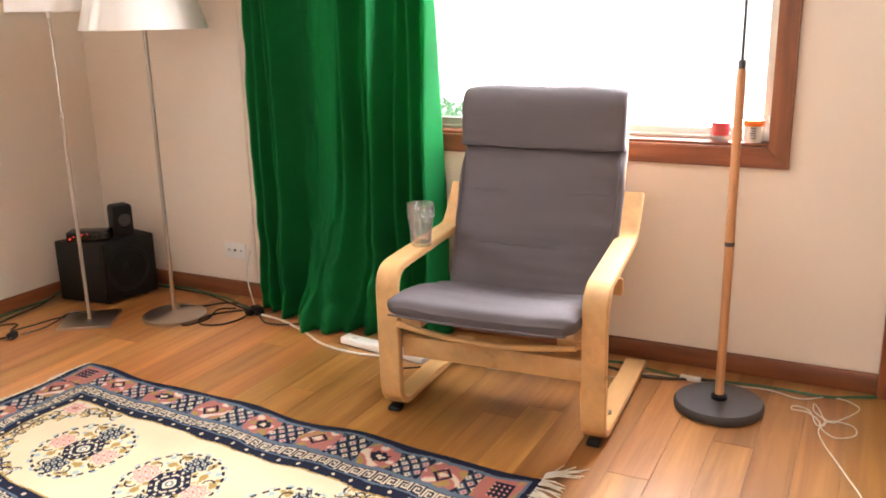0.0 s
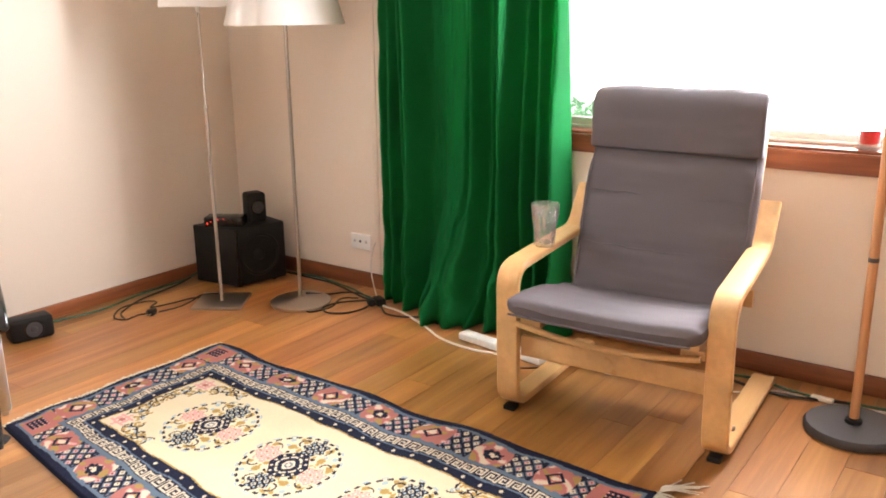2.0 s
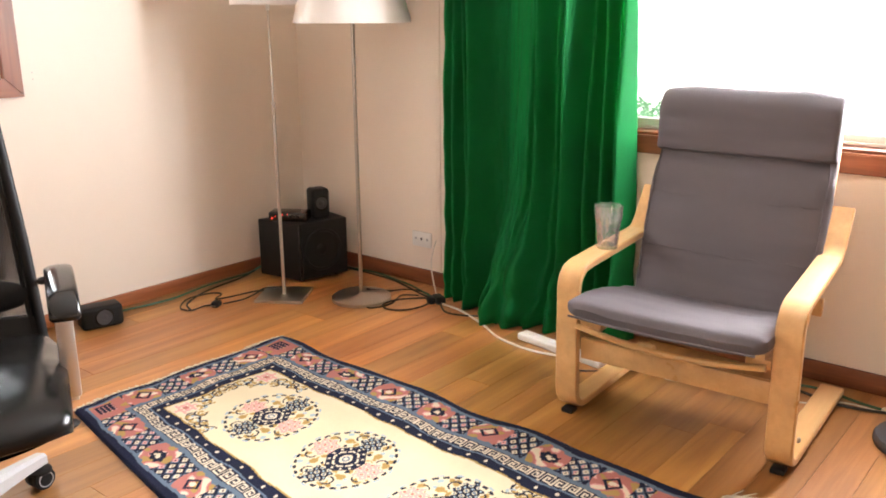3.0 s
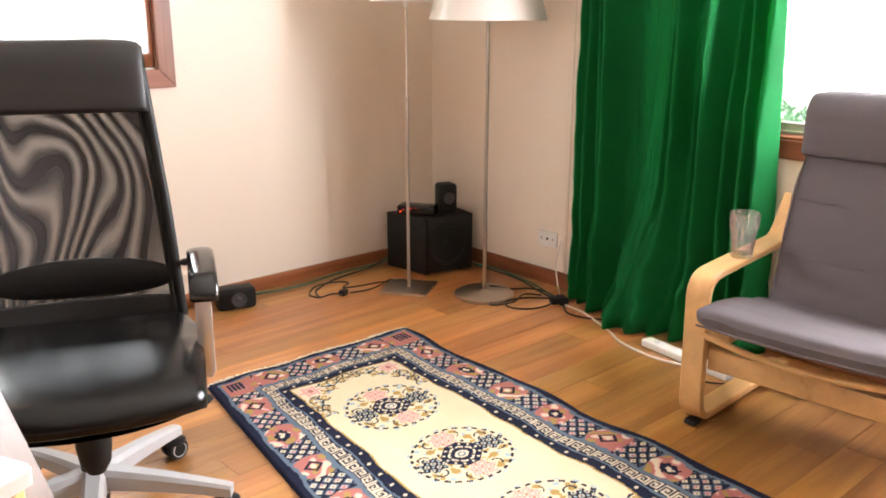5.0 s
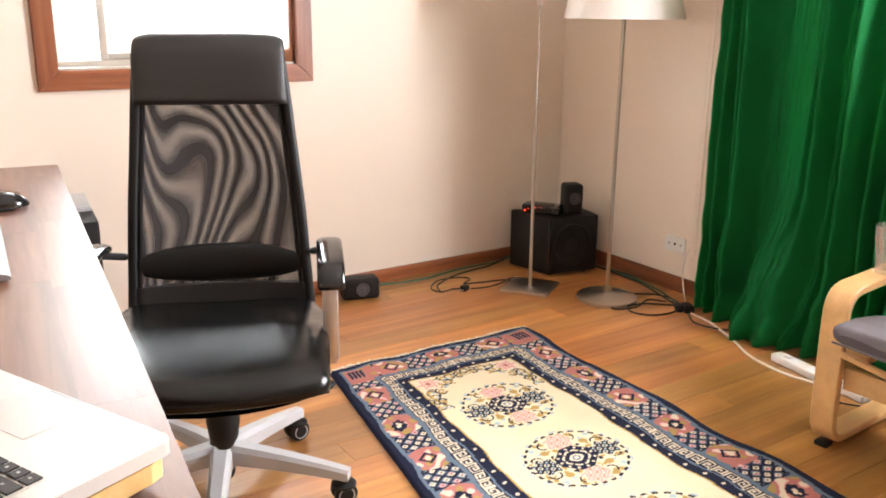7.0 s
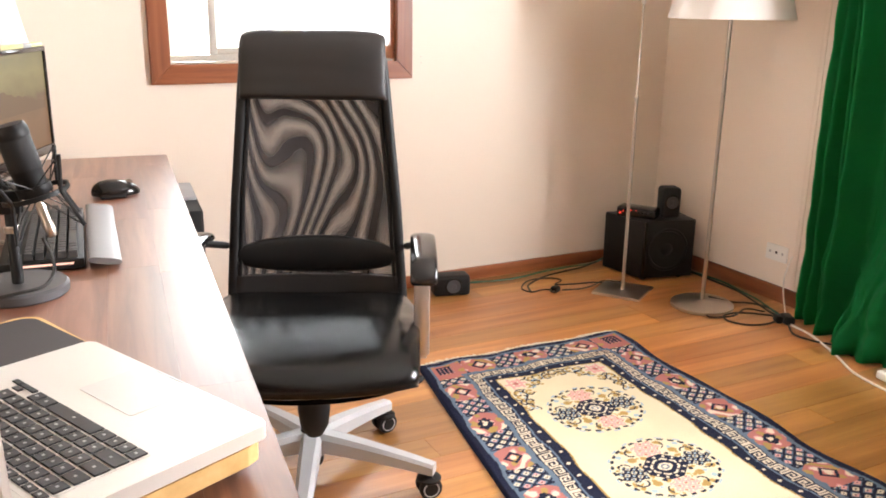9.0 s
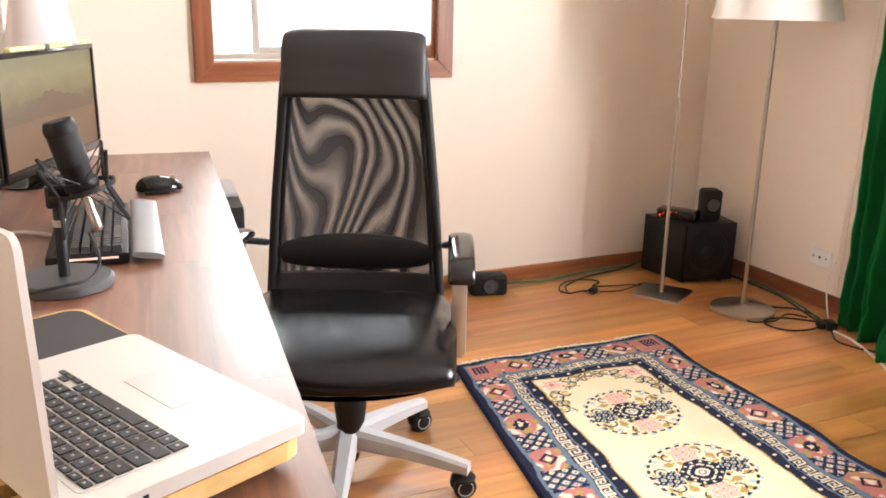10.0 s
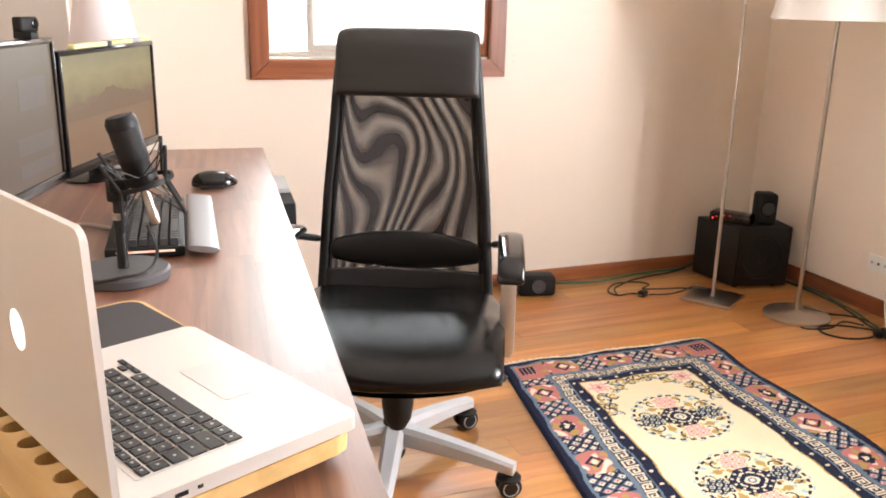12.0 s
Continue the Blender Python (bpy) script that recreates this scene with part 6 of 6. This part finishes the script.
bmesh.ops.recalc_face_normals(mat_, faces=mat_.faces)
part("mouse_mat", mat_, surface("dark_brown_mat", (0.045, 0.038, 0.038), 0.75, vary=0.2, scale=25, grain=300), bd, "dark brown inlaid mat", smooth=False)
for x in (0.05, 0.5):
    for y in (0.04, 0.27):
        part("board_foot", bm_box((x - 0.03, y - 0.01, DZ), (x + 0.03, y + 0.01, 0.745), 0.003), BLACK_PLASTIC, bd)

lp = thing("laptop", "open silver laptop with black keys on a bamboo board", "laptop", LAP)


def rounded_slab(x0_, x1_, y0_, y1_, z0_, z1_, r, bevel=0.0015):
    bm = bmesh.new()
    pts = []
    for cx, cy, a0 in ((x1_ - r, y0_ + r, -90), (x1_ - r, y1_ - r, 0), (x0_ + r, y1_ - r, 90), (x0_ + r, y0_ + r, 180)):
        pts += [(cx + r * math.cos(radians(a0 + 90 * i / 6)), cy + r * math.sin(radians(a0 + 90 * i / 6))) for i in range(7)]
    lo = [bm.verts.new((a, b, z0_)) for a, b in pts]
    hi = [bm.verts.new((a, b, z1_)) for a, b in pts]
    bm.faces.new(lo[::-1])
    top = bm.faces.new(hi)
    for i in range(len(pts)):
        j = (i + 1) % len(pts)
        bm.faces.new((lo[i], lo[j], hi[j], hi[i]))
    bmesh.ops.bevel(bm, geom=list(top.edges), offset=bevel, segments=2, affect="EDGES")
    return bm


LAPALU = surface("pale_anodised_alloy", (0.76, 0.725, 0.675), 0.40, metal=0.4, vary=0.03, grain=1500, bump=0.04)
part("laptop_base", rounded_slab(0, LW, 0, LD, LZ, LZ + 0.017, 0.012), LAPALU, lp)
ZT = LZ + 0.017
part("trackpad", rounded_slab(0.127, 0.237, 0.012, 0.092, ZT + 0.0002, ZT + 0.0007, 0.004, 0.0002), surface("trackpad_glass", (0.68, 0.66, 0.635), 0.36, metal=0.5, vary=0.02), lp, "pale trackpad")
part("key_well", rounded_slab(0.035, 0.320, 0.123, 0.247, ZT + 0.0001, ZT + 0.0006, 0.004, 0.0002), LAPALU, lp)
part("thumb_notch", bm_box((0.155, -0.0004, ZT - 0.003), (0.215, 0.004, ZT + 0.0003), 0.0008), GREYPLASTIC, lp)
LKEY = surface("black_laptop_key", (0.02, 0.02, 0.022), 0.4, vary=0.1)
lk = {}


def laptop_key(x, y, w, d):
    k = (round(w, 4), round(d, 4))
    if k not in lk:
        lk[k] = mesh_of("key", bm_box((0, 0, 0), (w, d, 0.0022), 0.0008, 1), LKEY, False)
    o = new("key", lk[k])
    o.parent, o.location = lp, (x, y, ZT + 0.0006)


P, Q = 0.0192, 0.0207
GLYPH = surface("pale_key_print", (0.5, 0.5, 0.5), 0.5)
gm = mesh_of("key_print", bm_box((0, 0, 0), (0.0035, 0.003, 0.0003)), GLYPH, False)
XR = 0.316
rows_ = [(0.1265, [1, 1, 1, 1.25, 5.1, 1.25, 1]), (0.1265 + Q, [2.25] + [1] * 10 + [1.35]), (0.1265 + 2 * Q, [1.75] + [1] * 11 + [1.0]), (0.1265 + 3 * Q, [1.5] + [1] * 12), (0.1265 + 4 * Q, [1] * 13 + [1.3]), (0.1265 + 5 * Q, [1.03] * 14)]
for yy, ws in rows_:
    x = 0.038
    for w in ws:
        ww = min(w * P - 0.0028, XR - x)
        dd = 0.0178 if yy < 0.225 else 0.010
        if ww > 0.006:
            laptop_key(x, yy, ww, dd)
            g = new("key_print", gm)
            g.parent, g.location = lp, (x + ww / 2 - 0.0017, yy + dd / 2 - 0.0012, ZT + 0.0029)
        x += w * P
for i, yy in ((0, 0.1265), (1, 0.1265), (1, 0.1355), (2, 0.1265)):
    laptop_key(0.2635 + i * 0.0175, yy, 0.0155, 0.0078)
# lid, opened a little past upright; it turns about the hinge line
lid = part("lid", rounded_slab(0, LW, 0, 0.262, -0.007, 0.0, 0.012), LAPALU, lp, "closed-grain silver lid seen from behind", m=pose(0, LD + 0.006, ZT + 0.002, 88.5, 0, 0))
LOGO = bpy.data.materials.new("white_lid_emblem")
LOGO.use_nodes = True
_b = LOGO.node_tree.nodes["Principled BSDF"]
_b.inputs["Base Color"].default_value, _b.inputs["Emission Color"].default_value, _b.inputs["Emission Strength"].default_value = (0.9, 0.9, 0.9, 1), (1, 1, 1, 1), 1.2
em = bm_lathe([(0.018, 0), (0.018, 0.0006), (0, 0.0006)], 32)
bmesh.ops.scale(em, vec=(0.95, 1.2, 1), verts=em.verts)
part("lid_emblem", em, LOGO, lid, "glowing white round emblem", m=pose(0.182, 0.122, -0.0071, 180, 0, 0))
part("lid_screen", bm_box((0.01, 0.012, 0.0003), (LW - 0.01, 0.252, 0.001)), BLACK_GLOSS, lid, smooth=False)
part("port", bm_box((-0.0004, 0.196, LZ + 0.006), (0.002, 0.202, LZ + 0.010)), BLACK_PLASTIC, lp)
part("port", bm_box((-0.0004, 0.212, LZ + 0.005), (0.002, 0.226, LZ + 0.010)), BLACK_PLASTIC, lp)

# ---- floorboards, each a piece of the floor ----
PW = 0.1155
rng = random.Random(21)
boards = {}
y = Y0 + 0.02
while y < WY - 0.001:
    x = X0
    first = True
    while x < WX - 1e-6:
        ln = rng.choice((1.5, 1.9, 2.3)) if not first else rng.choice((0.7, 1.2, 1.7))
        first = False
        ln = min(ln, WX - x)
        if WX - x - ln < 0.4:
            ln = WX - x
        k = round(ln, 3)
        if k not in boards:
            b2 = bm_box((0.0004, 0.0003, -0.012), (k - 0.0004, PW - 0.0003, 0.0))
            bmesh.ops.bevel(b2, geom=[e for e in b2.edges if all(v.co.z > -0.001 for v in e.verts)], offset=0.0008, segments=1, affect="EDGES")
            boards[k] = mesh_of("floorboard", b2, FLOOR, False)
        o = new("floorboard", boards[k])
        o.parent = FLOOR_BASE
        o.location = (x, y, 0)
        x += ln
    y += PW
